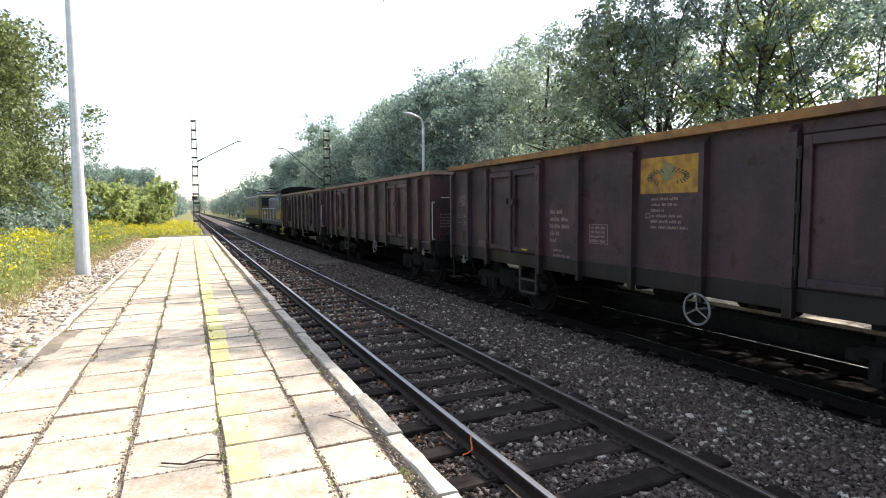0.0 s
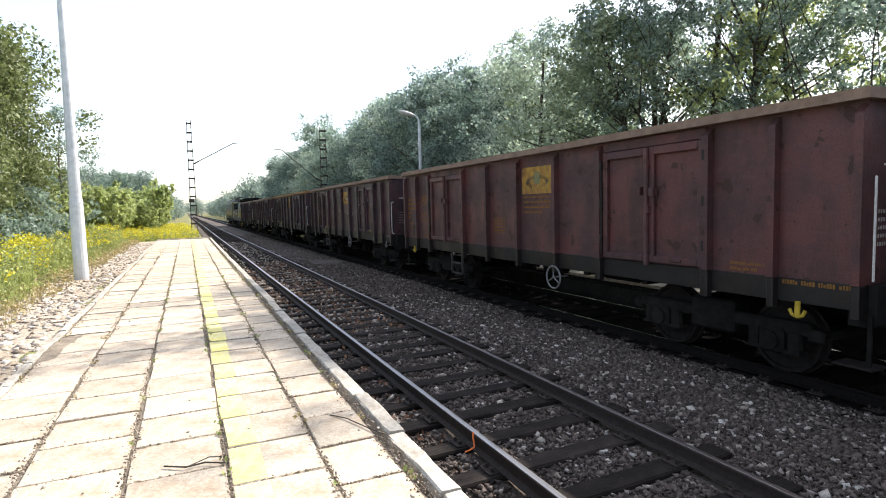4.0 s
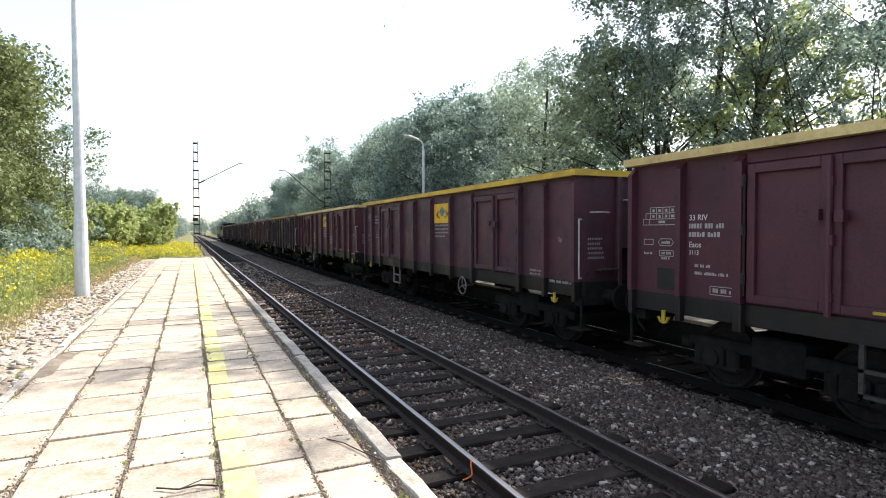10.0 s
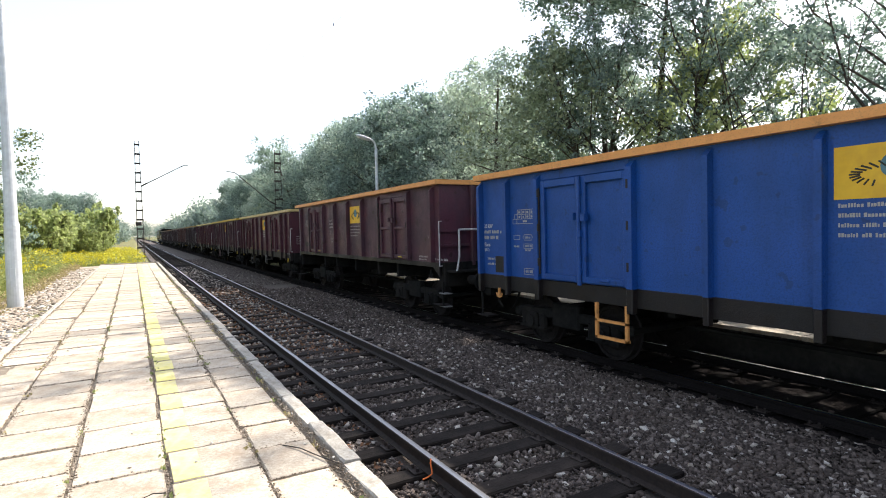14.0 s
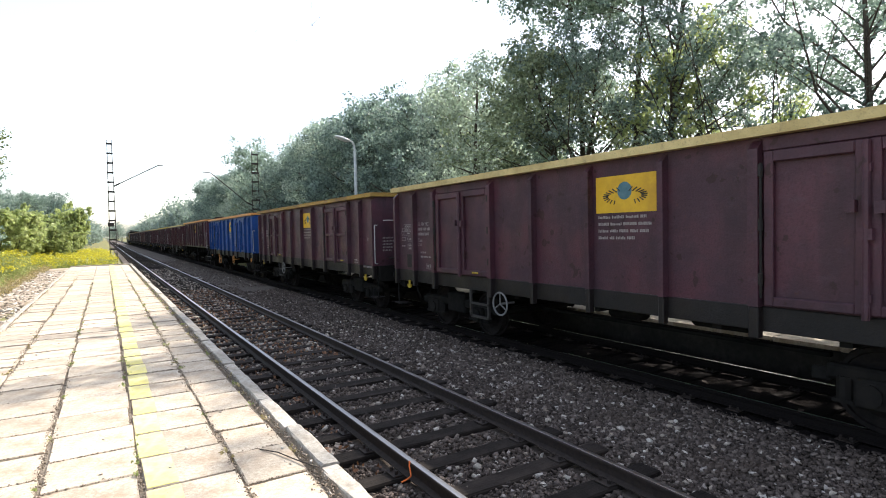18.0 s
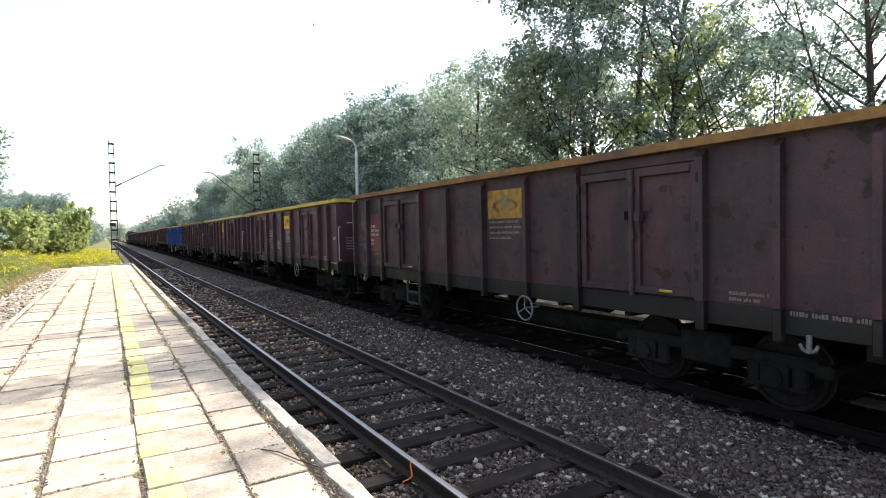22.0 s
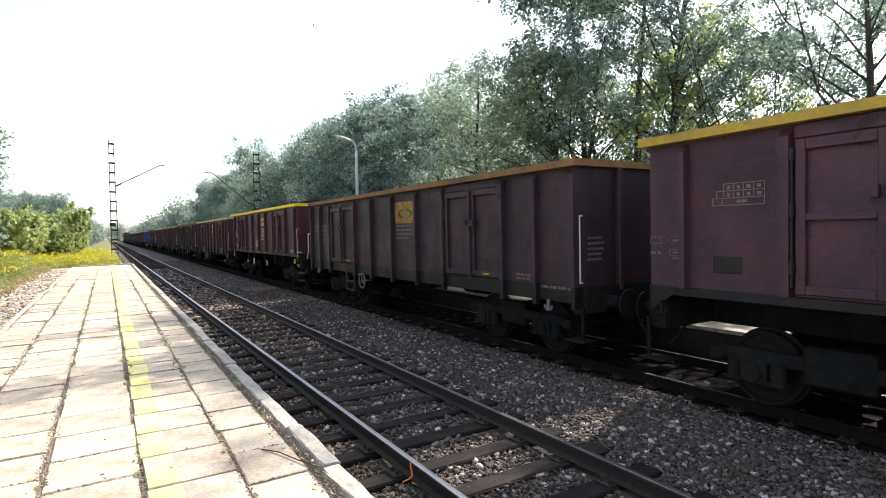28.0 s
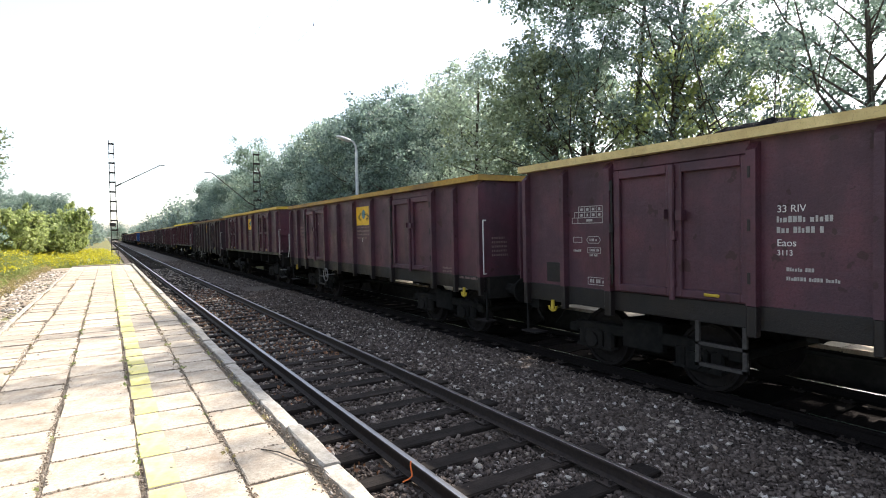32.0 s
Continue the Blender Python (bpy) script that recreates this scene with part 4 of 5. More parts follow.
        # raised plate darkened so that the hatch reads as set in and shaded
        part("inspection_hatch", boxes((-side - 0.012, -0.98, 1.36, -side, -0.58, 1.68), bevel=0.005), M["sole"], w, "riveted inspection hatch, darkened to look recessed")
    # towing hooks at both ends
    up = 0.2 if b else 0.0
    for y in ((-0.3, -L + 0.5) if b else (-0.75, -L + 0.75)):
        bm = rod([(-1.475, y + 0.09, 0.96 + up), (-1.475, y + 0.06, 0.9 + up), (-1.475, y, 0.88 + up), (-1.475, y - 0.06, 0.9 + up), (-1.475, y - 0.09, 0.96 + up)], 0.02)
        tube(bm, (-1.47, y, 1.06 + up), (-1.475, y, 0.88 + up), 0.03, seg=8)
        part("tow_hook", bm, M["orange_rim"] if paint == "p_blue" else M["wheel_grey"] if pale_hook else M["hook"] if not b or seed == 18 else M["frame"], w, "grey towing hook" if pale_hook else "yellow-painted towing hook")
    # load
    if heap is not None:
        piece("coal_load", coal_mesh(L, side, zt, heap, seed % 5), None, w, "heaped dark coal")
    # markings
    K = M[ink]
    B = K if rim == "bright" else M["bar_ink"] if ink == "white" else K
    xs = -side - 0.001
    if logo_kind:
        if b:
            logo(w, *((-6.76, 3.0, 0.73, 0.36) if rim == "bright" else (-6.5, 3.04, 1.04, 0.54)), logo_kind == 2)
            ly, lz = (-6.6, 2.52) if rim == "bright" else (-6.5, 2.42)
        else:
            logo(w, -6.68, 2.97, 1.06, 0.53, logo_kind == 2)
            ly, lz = (-6.9, 2.38) if lines > 4 else (-6.72, 2.4)
        if rim == "bright":
            bars(-6.67, 2.5, (0.84, 1.03), 0.055, 0.115, B, w, xs)
            outline(-6.8, -6.67, 2.06, 2.26, 0.012, B, w, xs, 2)
            bars(-6.84, 2.27, (0.85, 0.85), 0.055, 0.115, B, w, xs)
            bars(-6.67, 2.04, (1.0,), 0.055, 0.115, B, w, xs)
        else:
            bars(ly, lz, ((0.5, 0.48, 0.25, 0.58, 0.56, 0.68) if lines > 4 else (0.88, 0.92, 0.9, 0.66))[:lines], 0.042, 0.083 if lines > 4 else 0.1, B, w, xs)
        if lines > 4 and not b:
            outline(ly + 0.02, ly + 0.1, lz - 0.3, lz - 0.235, 0.01, B, w, xs)
    ny = -num_y
    nz = 2.06 if seed in (4, 8) else 2.72 if seed == 9 else 2.6 if b and rim != "bright" else 2.24 if paint == "p_blue" else 2.36
    N = M["white"] if seed == 16 else K
    if seed == 16:
        part("repainted_patch", boxes((xs - 0.002, -1.92, 1.72, xs, -1.1, 2.72)), M["p_patch"], w, "patch of fresh red paint behind the number")
    if "white" in ink or seed == 16:
        lettering("33 RIV MC" if seed in (9, 14, 17) else "33 RIV", 0.11, ny, nz, N, w, xs - 0.002)
        bars(ny, nz - 0.045, (0.56, 0.48), 0.066, 0.115, M["bar_ink"] if seed == 16 else B, w, xs - 0.002)
        lettering("Eaos", 0.11, ny, nz - 0.37, N, w, xs - 0.002)
        lettering("3113", 0.085, ny, nz - 0.47, N, w, xs - 0.002)
    else:
        bars(ny, nz + 0.14, (0.35, 0.5, 0.55, 0.25, 0.2), 0.075, 0.135, B, w, xs)
    if rim == "bright":
        outline(-1.7, -1.2, 2.7, 2.86, 0.014, K, w, xs, 2)
        outline(-1.65, -1.4, 2.45, 2.57, 0.012, K, w, xs, 2)
        bars(-1.4, 2.3, (0.25, 0.2, 0.25), 0.04, 0.11, B, w, xs)
        bars(-5.5, 1.4, (0.85,), 0.045, 0.1, M["hook"], w, -1.441)
        bars(-4.3, 1.62, (0.32,), 0.03, 0.1, B, w, xs)
    else:
        load_table(fy, 2.72 if b else 2.88 if seed == 9 else 2.4 if seed == 14 else 2.56, B, w, xs)
    if b:
        fy = -0.08
    outline(fy - 0.2, fy - 0.02, 2.01, 2.09, 0.009, B, w, xs)
    hexagon = [(xs - 0.003, fy - 0.3, 2.05), (xs - 0.003, fy - 0.34, 2.10), (xs - 0.003, fy - 0.54, 2.10), (xs - 0.003, fy - 0.58, 2.05), (xs - 0.003, fy - 0.54, 2.00), (xs - 0.003, fy - 0.34, 2.00), (xs - 0.003, fy - 0.3, 2.05)]
    part("pictogram", rod(hexagon, 0.005, 4), B, w)
    bars(fy - 0.36, 2.07, (0.14,), 0.04, 0.08, B, w, xs)
    bars(fy - 0.02, 1.90, (0.16,), 0.035, 0.08, B, w, xs)
    outline(fy - 0.58, fy - 0.32, 1.85, 1.93, 0.009, B, w, xs)
    bars(fy - 0.36, 1.91, (0.18, 0.14), 0.035, 0.075, B, w, xs)
    if not b:
        outline(-1.86, -1.5, zb + 0.06, zb + 0.17, 0.009, B, w, xs)
        bars(-1.54, zb + 0.145, (0.26,), 0.055, 0.08, B, w, xs)
    bars(ny - 0.1, nz - 0.6, (0.25, 0.5), 0.04, 0.1, B, w, xs)
    if "white" in ink:
        lettering("UIC" if b or seed in (8, 15) else "Sp", 0.125, -12.0 if b else -12.45, 2.02, K, w, xs)
    if box_y:
        outline(-box_y - 0.46, -box_y, 1.63, 1.95, 0.012, K, w, xs, 1)
        bars(-box_y - 0.03, 1.92, (0.36, 0.36, 0.36, 0.36), 0.045, 0.075, B, w, xs)
    bars(-11.5, zb + 0.14, (0.45, 0.4), 0.04, 0.07, B, w, xs)
    bars(-12.2, zb + 0.1 if b else zb - 0.02, (0.75,), 0.05, 0.07, B, w, xs if b else -1.441)
    if rim == "bright":
        for y, hw, z0, z1 in ((3.73, 0.09, 0.84, 0.94), (5.11, 0.11, 0.79, 1.07), (7.75, 0.12, 0.82, 1.0)):
            part("warning_plate", boxes((-1.46, -y - hw, z0, -1.45, -y + hw, z1)), M["white"], w, "small white plate")
            part("plate_bracket", boxes((-1.45, -y - 0.02, z1 - 0.05, -1.43, -y + 0.02, 1.4)), M["frame"], w)
        part("change_lever", rod([(-1.475, -7.6, 1.06), (-1.475, -7.75, 0.97), (-1.475, -7.86, 0.86)], 0.022), M["hook"], w, "yellow brake change-over lever")
    if marks:
        rr = random.Random(seed)
        bm = bmesh.new()
        for k in range(marks):
            y, z = -rr.uniform(2, 11), rr.uniform(1.9, 2.8)
            h = rr.uniform(0.03, 0.12)
            box(bm, xs - 0.08, y, z, xs - 0.077, y + rr.uniform(0.01, 0.02), z + h)
        part("chipped_paint", bm, M["white"], w)
    return w


WAGONS = [
    (-3, "a", "p_brown", "brown_rim", 0, 0.25, "faint", 0, "weathered dark brown open coal wagon behind the engines"),
    (-2, "a", "p_dark", "brown_rim", 0, 0.2, "faint", 0, "weathered dark brown open wagon with dull brown rim"),
    (-1, "a", "p_brown", "rust_rim", 2, 0.1, "faint", 0, "dark brown open wagon with orange-yellow rim and faded emblem"),
    (0, "a", "p_dark", "brown_rim", 2, 0.15, "faint", 30, "dark brown open wagon with chipped white paint and dull brown rim"),
    (1, "a", "p_red", "brown_rim", 2, 0.3, "ochre_ink", 0, "rust-red open wagon with brown rim and ochre lettering"),
    (2, "a", "p_brown", "ochre", 2, 0.2, "faint", 0, "dull brown open wagon with ochre rim and worn emblem"),
    (3, "a", "p_fresh", "pale", 1, 0.2, "white", 0, "fresh maroon open wagon with pale yellow rim and emblem"),
    (4, "a", "p_maroon", "yellow", 1, 0.55, "worn_white", 0, "maroon open wagon with yellow rim, emblem and white stencils"),
    (5, "a", "p_fresh", "pale", 1, 0.3, "white", 0, "clean maroon open wagon with pale yellow rim and emblem"),
    (6, "b", "p_maroon", "orange_rim", 1, 0.62, "worn_white", 0, "maroon high-sided open wagon with brake platform and orange rim"),
    (7, "a", "p_blue", "orange_rim", 1, 0.5, "white", 0, "bright blue open coal wagon with orange-yellow rim"),
    (8, "a", "p_maroon", "ochre", 1, 0.25, "worn_white", 0, "maroon open wagon with panelled doors and ochre rim"),
    (9, "a", "p_maroon", "pale", 1, 0.62, "worn_white", 0, "maroon open wagon heaped with coal, pale rim, streaked end"),
    (10, "a", "p_maroon", "yellow", 1, 0.2, "white", 0, "maroon open wagon with yellow rim and large emblem"),
    (11, "a", "p_dark", "rust_rim", 2, 0.15, "faint", 0, "weathered dark brown open wagon with scuffed ochre rim"),
    (12, "a", "p_fresh", "pale", 1, 0.3, "worn_white", 0, "red-maroon open wagon with pale yellow rim and emblem"),
    (13, "b", "p_fresh", "bright", 1, 0.8, "white", 0, "newly painted maroon open wagon with bright yellow rim"),
    (14, "a", "p_brown", "rust_rim", 2, 0.45, "faint", 0, "scuffed dark brown open wagon heaped with coal"),
    (15, "b", "p_maroon", "yellow", 1, 0.5, "faint", 0, "dull maroon open wagon with yellow rim and pale end railing"),
    (16, "a", "p_maroon", "ochre", 1, 0.15, "faint", 5, "greyish maroon open wagon with ochre rim and emblem"),
    (17, "a", "p_maroon", "pale", 1, 0.6, "white", 0, "dusty maroon open wagon with pale yellow rim"),
]
train = []
# where the number block and the stencil frames begin
MARK = {-1: (4.35, -0.3), 1: (0.2, -1.18), 3: (4.3, -0.3), 6: (4.3, -1.0), 7: (0.2, -1.18), 10: (4.3, -0.3), 13: (0.55, -0.2), 15: (4.3, -1.0), 17: (4.3, -1.18)}
SHELF = (-3, -2, -1, 0, 1, 2, 4, 8, 10, 11)  # wagons with a shelf and painted recess shade in the trailing end
GREY_HOOK = (-3, -2, -1, 0, 11, 14)
WHEEL = {3: 4.75, 4: 8.62, 7: 8.2, 8: 4.2, 9: 4.4, 10: 8.6, 12: 4.73, 14: 4.65, 16: 4.15, 17: 7.9}
for n, kind, paint, rim, lk, heap, ink, marks, label in WAGONS:
    w = wagon(kind, paint, rim, lk, heap, n + 5, label, ink, n in (6, 8, 15), marks, WHEEL.get(n, 7.85), MARK.get(n, (1.15, -0.3))[0], 8.15 if n in (3, 7) else 5.5 if n in (-1, 1, 10, 13, 15) else 0, 6 if n in (-1, 3, 10, 13, 15) else 4, MARK.get(n, (1.15, -0.3))[1], n in SHELF, n in GREY_HOOK)
    train.append((w, n * PITCH))
    w.matrix_basis = pose(TRACK2, -n * PITCH, Z2)


def engine(kind):
    """The two diesel engines at the train's head; y = 0 is the trailing end."""
    if kind == "shunter":
        w = thing("shunting_engine", "dark blue and yellow diesel shunting engine with rounded cab roof", "locomotive")
        part("frame", boxes((-1.4, 0.5, 1.0, 1.4, 13.4, 1.4), bevel=0.05), M["old_steel"], w)
        part("bonnet", boxes((-0.8, 3.0, 1.4, 0.8, 13.0, 3.3), bevel=0.12), M["l_blue"], w)
        part("bonnet_band", boxes((-0.815, 3.3, 1.5, -0.8, 12.8, 2.0)), M["l_yellow"], w)
        cab = boxes((-1.45, 0.7, 1.4, 1.45, 3.2, 3.6), bevel=0.06)
        part("cab", cab, M["l_blue"], w)
        bm = bmesh.new()
        bmesh.ops.create_cone(bm, cap_ends=True, segments=28, radius1=1.5, radius2=1.5, depth=3.1, matrix=Matrix.Translation((0, 1.9, 3.56)) @ Matrix.Rotation(radians(90), 4, "X") @ Matrix.Diagonal((1, 0.26, 1, 1)))
        part("cab_roof", bm, M["frame"], w, "rounded dark roof")
        for x in (-0.8, 0.8):
            part("cab_window", boxes((x - 0.4, 0.66, 2.5, x + 0.4, 0.7, 3.3)), M["glass"], w)
        part("side_window", boxes((-1.47, 1.2, 2.5, -1.45, 2.7, 3.3)), M["glass"], w)
        part("yellow_band", boxes((-1.46, 0.64, 1.45, 1.46, 0.69, 2.2), (-1.475, 0.7, 1.5, -1.452, 3.2, 2.1)), M["l_yellow"], w)
        bm = bmesh.new()
        for y in (3.6, 5.5, 7.4, 9.3, 11.2, 13.0):
            tube(bm, (-1.38, y, 1.4), (-1.38, y, 2.35), 0.02, seg=6)
        tube(bm, (-1.38, 3.4, 2.35), (-1.38, 13.0, 2.35), 0.022, seg=6)
        part("walkway_railing", bm, M["grab"], w)
        for y in (4.0, 6.2, 8.4, 10.6):
            part("bonnet_door", boxes((-0.835, y, 1.55, -0.816, y + 1.9, 3.0), bevel=0.006), M["l_blue"] if y > 6 else M["lamp"], w)
        part("exhaust", tube(bmesh.new(), (0.2, 6.0, 3.3), (0.2, 6.0, 3.85), 0.16, seg=12), M["frame"], w)
        part("antenna", rod([(0.5, 1.0, 3.8), (0.5, 1.0, 4.5)], 0.02), M["frame"], w)
        for y in (0.56, 3.3):
            part("cab_handrail", rod([(-1.5, y, 1.4), (-1.52, y, 1.6), (-1.52, y, 2.7), (-1.48, y, 2.8)], 0.022), M["hook"], w, "yellow cab handrail")
        part("fuel_tank", boxes((-1.2, 5.2, 0.45, 1.2, 8.6, 1.0), bevel=0.06), M["frame"], w)
        part("steps", boxes((-1.5, 0.5, 0.4, -1.25, 1.0, 0.45), (-1.5, 0.5, 0.75, -1.25, 1.0, 0.8), (-1.42, 0.48, 0.4, -1.38, 0.52, 1.1)), M["hook"], w)
        part("buffer_beam", boxes((-1.4, 0.3, 0.85, 1.4, 0.5, 1.35), bevel=0.02), M["grab"], w)
        ly = 14.2
    else:
        w = thing("diesel_engine", "yellow and olive diesel engine leading the goods train", "locomotive")
        part("body", boxes((-1.45, 0.6, 1.2, 1.45, 16.0, 3.75), bevel=0.18), M["l_green"], w)
        part("yellow_band", boxes((-1.465, 0.8, 1.7, -1.45, 15.8, 2.25), (-1.4, 0.585, 1.5, 1.4, 0.6, 2.2)), M["l_yellow"], w)
        part("roof", boxes((-1.2, 0.9, 3.75, 1.2, 15.7, 3.95), bevel=0.08), M["l_blue"], w)
        for x in (-0.65, 0.65):
            part("cab_window", boxes((x - 0.5, 0.57, 2.6, x + 0.5, 0.6, 3.4)), M["glass"], w)
        for y in (1.2, 4.0, 6.5, 9.0, 11.5, 14.2):
            part("side_window", boxes((-1.475, y, 2.65, -1.452, y + 0.9, 3.3)), M["glass"], w)
        for k in range(24):
            part("body_rib", boxes((-1.468, 2.2 + 0.55 * k, 1.25, -1.452, 2.25 + 0.55 * k, 1.68)), M["l_green"], w)
        for y in (4.5, 8.0, 11.5):
            part("roof_fan", tube(bmesh.new(), (0, y, 3.95), (0, y, 4.15), 0.6, 0.5, seg=16), M["frame"], w)
        for x in (-0.9, 0.9):
            part("tail_lamp", tube(bmesh.new(), (x, 0.56, 1.9), (x, 0.6, 1.9), 0.12, seg=12), M["grab"], w)
        part("window_band", boxes((-1.458, 3.2, 2.62, -1.451, 13.6, 3.35)), M["l_blue"], w, "dark band behind the engine room windows")
        for y in (3.2, 12.6):
            part("roof_pipe", rod([(-0.7, y, 3.95), (-0.7, y, 4.18), (-0.7, y + 1.6, 4.18), (-0.7, y + 1.6, 3.95)], 0.04), M["p_red"], w, "rusty red roof pipe")
            bm = rod([(-0.75, y - 0.9, 4.2), (0.0, y + 0.1, 4.42), (0.75, y - 0.9, 4.2)], 0.03)
            tube(bm, (-0.85, y + 0.1, 4.46), (0.85, y + 0.1, 4.46), 0.035, seg=6)
            part("current_collector", bm, M["frame"], w, "folded current collector")
            for x in (-0.75, 0.75):
                part("insulator", tube(bmesh.new(), (x, y - 0.9, 3.95), (x, y - 0.9, 4.2), 0.07, seg=8), M["p_red"], w)
        for x in (-1.3, 1.3):
            part("end_handrail", rod([(x, 0.52, 1.3), (x, 0.5, 1.5), (x, 0.5, 2.5)], 0.02), M["grab"], w)
        part("frame", boxes((-1.35, 0.5, 0.75, 1.35, 16.1, 1.2), bevel=0.04), M["frame"], w)
        ly = 16.6
    buffers(w, 0.5, -1)
    for y in (3.0, ly - 3.0):
        bogie(w, y)
    return w


train.append((engine("shunter"), -(3 * PITCH + 0.47)))
train.append((engine("leader"), -(3 * PITCH + 14.9)))

# ---- poles and masts ----


def lattice_mast(x, y, z0, h, w, arm_to, name_label, leg=0.03):
    """A two-legged overhead-line mast with flat rungs and a leaning cantilever."""
    t = thing("overhead_line_mast", name_label, "mast", "overhead line masts", at=(x, y, z0))
    for s in (-1, 1):
        bm = bmesh.new()
        vs = [Vector((s * w, 0, 0)), Vector((s * w * 0.62, 0, h))]
        tube(bm, vs[0], vs[1], leg, leg * 0.8, seg=4)
        part("leg", bm, M["mast"], t)
    n = 13
    for k in range(n):
        zz = h * (k + 0.6) / n
        ww = w * (1 - 0.38 * zz / h)
        part("rung", boxes((-ww - 0.05, -0.07, zz - 0.065, ww + 0.05, 0.07, zz + 0.065)), M["mast"], t)
    part("cantilever", rod([(arm_to[0][0], 0, arm_to[0][1]), (arm_to[1][0], 0, arm_to[1][1]), (arm_to[2][0], 0, arm_to[2][1])], 0.036), M["mast"], t, "leaning tube cantilever")
    part("insulator", rod([(arm_to[0][0] * 0.3, 0, arm_to[0][1] - 0.25), (arm_to[0][0], 0, arm_to[0][1])], 0.06), M["mast"], t)
    return t


m1 = lattice_mast(0.58, 52, 0.0, 10.0, 0.25, ((0.63, 6.54), (3.47, 8.12), (3.81, 8.14)), "tall two-legged steel mast with flat rungs and cantilever", 0.03)
part("switch_box", boxes((-0.32, -0.15, 3.05, 0.12, 0.15, 3.35), bevel=0.03), M["mast"], m1)
lattice_mast(10.4, 45.5, -0.6, 9.4, 0.33, ((-0.7, 5.3), (-3.3, 7.55), (-3.9, 7.6)), "rusty lattice mast standing before the trees")

for wx, wl in ((TRACK1, "thin overhead contact wire with droppers above the platform track"), (TRACK2, "thin overhead contact wire with droppers above the train")):
    ow = thing("overhead_wire", wl, "wire", "overhead wires", at=(wx, 0, 0))
    bm = bmesh.new()
    tube(bm, (0, -40, 5.72), (0, 300, 5.72), 0.0012, seg=4)
    part("contact_wire", bm, M["mast"], ow)
    span = [(0, -40 + 4 * k, 6.75 + 1.3 * ((((-40 + 4 * k - 52) % 60) - 30) / 30) ** 2) for k in range(60)]
    part("messenger_wire", rod(span, 0.0011, 4), M["mast"], ow)
    for k in range(12):
        yy = 9.3 + 8 * (k - 2)
        zz = 6.75 + 1.3 * ((((yy - 52) % 60) - 30) / 30) ** 2
        bm = bmesh.new()
        tube(bm, (0, yy, 5.72), (0, yy, zz), 0.0014, seg=4)
        box(bm, -0.004, yy - 0.008, 5.705, 0.004, yy + 0.008, 5.745)
        part("dropper", bm, M["mast"], ow)

pole = thing("lighting_column", "tall tapered pale grey steel lighting column beside the platform", "lamp post", at=(-2.83, 18.7, 0.3))
bm = bmesh.new()
tube(bm, (0, 0, -0.3), (0, 0, 2.3), 0.19, 0.175, seg=20)
part("base_section", bm, M["galv"], pole)
bm = bmesh.new()
tube(bm, (0, 0, 2.3), (0, 0, 10.6), 0.155, 0.05, seg=20)
part("shaft", bm, M["galv"], pole)
bm = bmesh.new()
tube(bm, (0, 0, 2.22), (0, 0, 2.34), 0.182, 0.165, seg=20)
part("collar", bm, M["galv"], pole)
part("access_door", boxes((-0.06, -0.192, 0.6, 0.06, -0.18, 1.1), bevel=0.004), M["galv"], pole)
bm = bmesh.new()
tube(bm, (0, 0, 10.5), (0.9, 0, 10.9), 0.04, seg=8)
part("arm", bm, M["galv"], pole)
part("lamp_head", boxes((0.8, -0.13, 10.82, 1.5, 0.13, 11.0), bevel=0.05), M["lamp"], pole)

lamp = thing("street_lamp", "grey curved-arm lamp on a pale pole behind the track", "street lamp", at=(10.6, 25.45, 0.3))
bm = bmesh.new()
tube(bm, (0, 0, 0), (0, 0, 5.85), 0.085, 0.07, seg=12)
part("pole", bm, M["galv"], lamp)
pts = [(0, 0, 5.8), (-0.02, 0, 6.08), (-0.12, 0, 6.26), (-0.3, 0, 6.35)]
part("arm", rod(pts, 0.05, 8), M["galv"], lamp)
bm = bmesh.new()
bmesh.ops.create_uvsphere(bm, u_segments=16, v_segments=10, radius=1, matrix=Matrix.Translation((-0.62, 0, 6.4)) @ Matrix.Rotation(radians(14), 4, "Y") @ Matrix.Diagonal((0.42, 0.16, 0.1, 1)))
part("lamp_head", bm, M["lamp"], lamp)

# ---- trees, bushes, weeds ----
TW = np.random.default_rng(21)


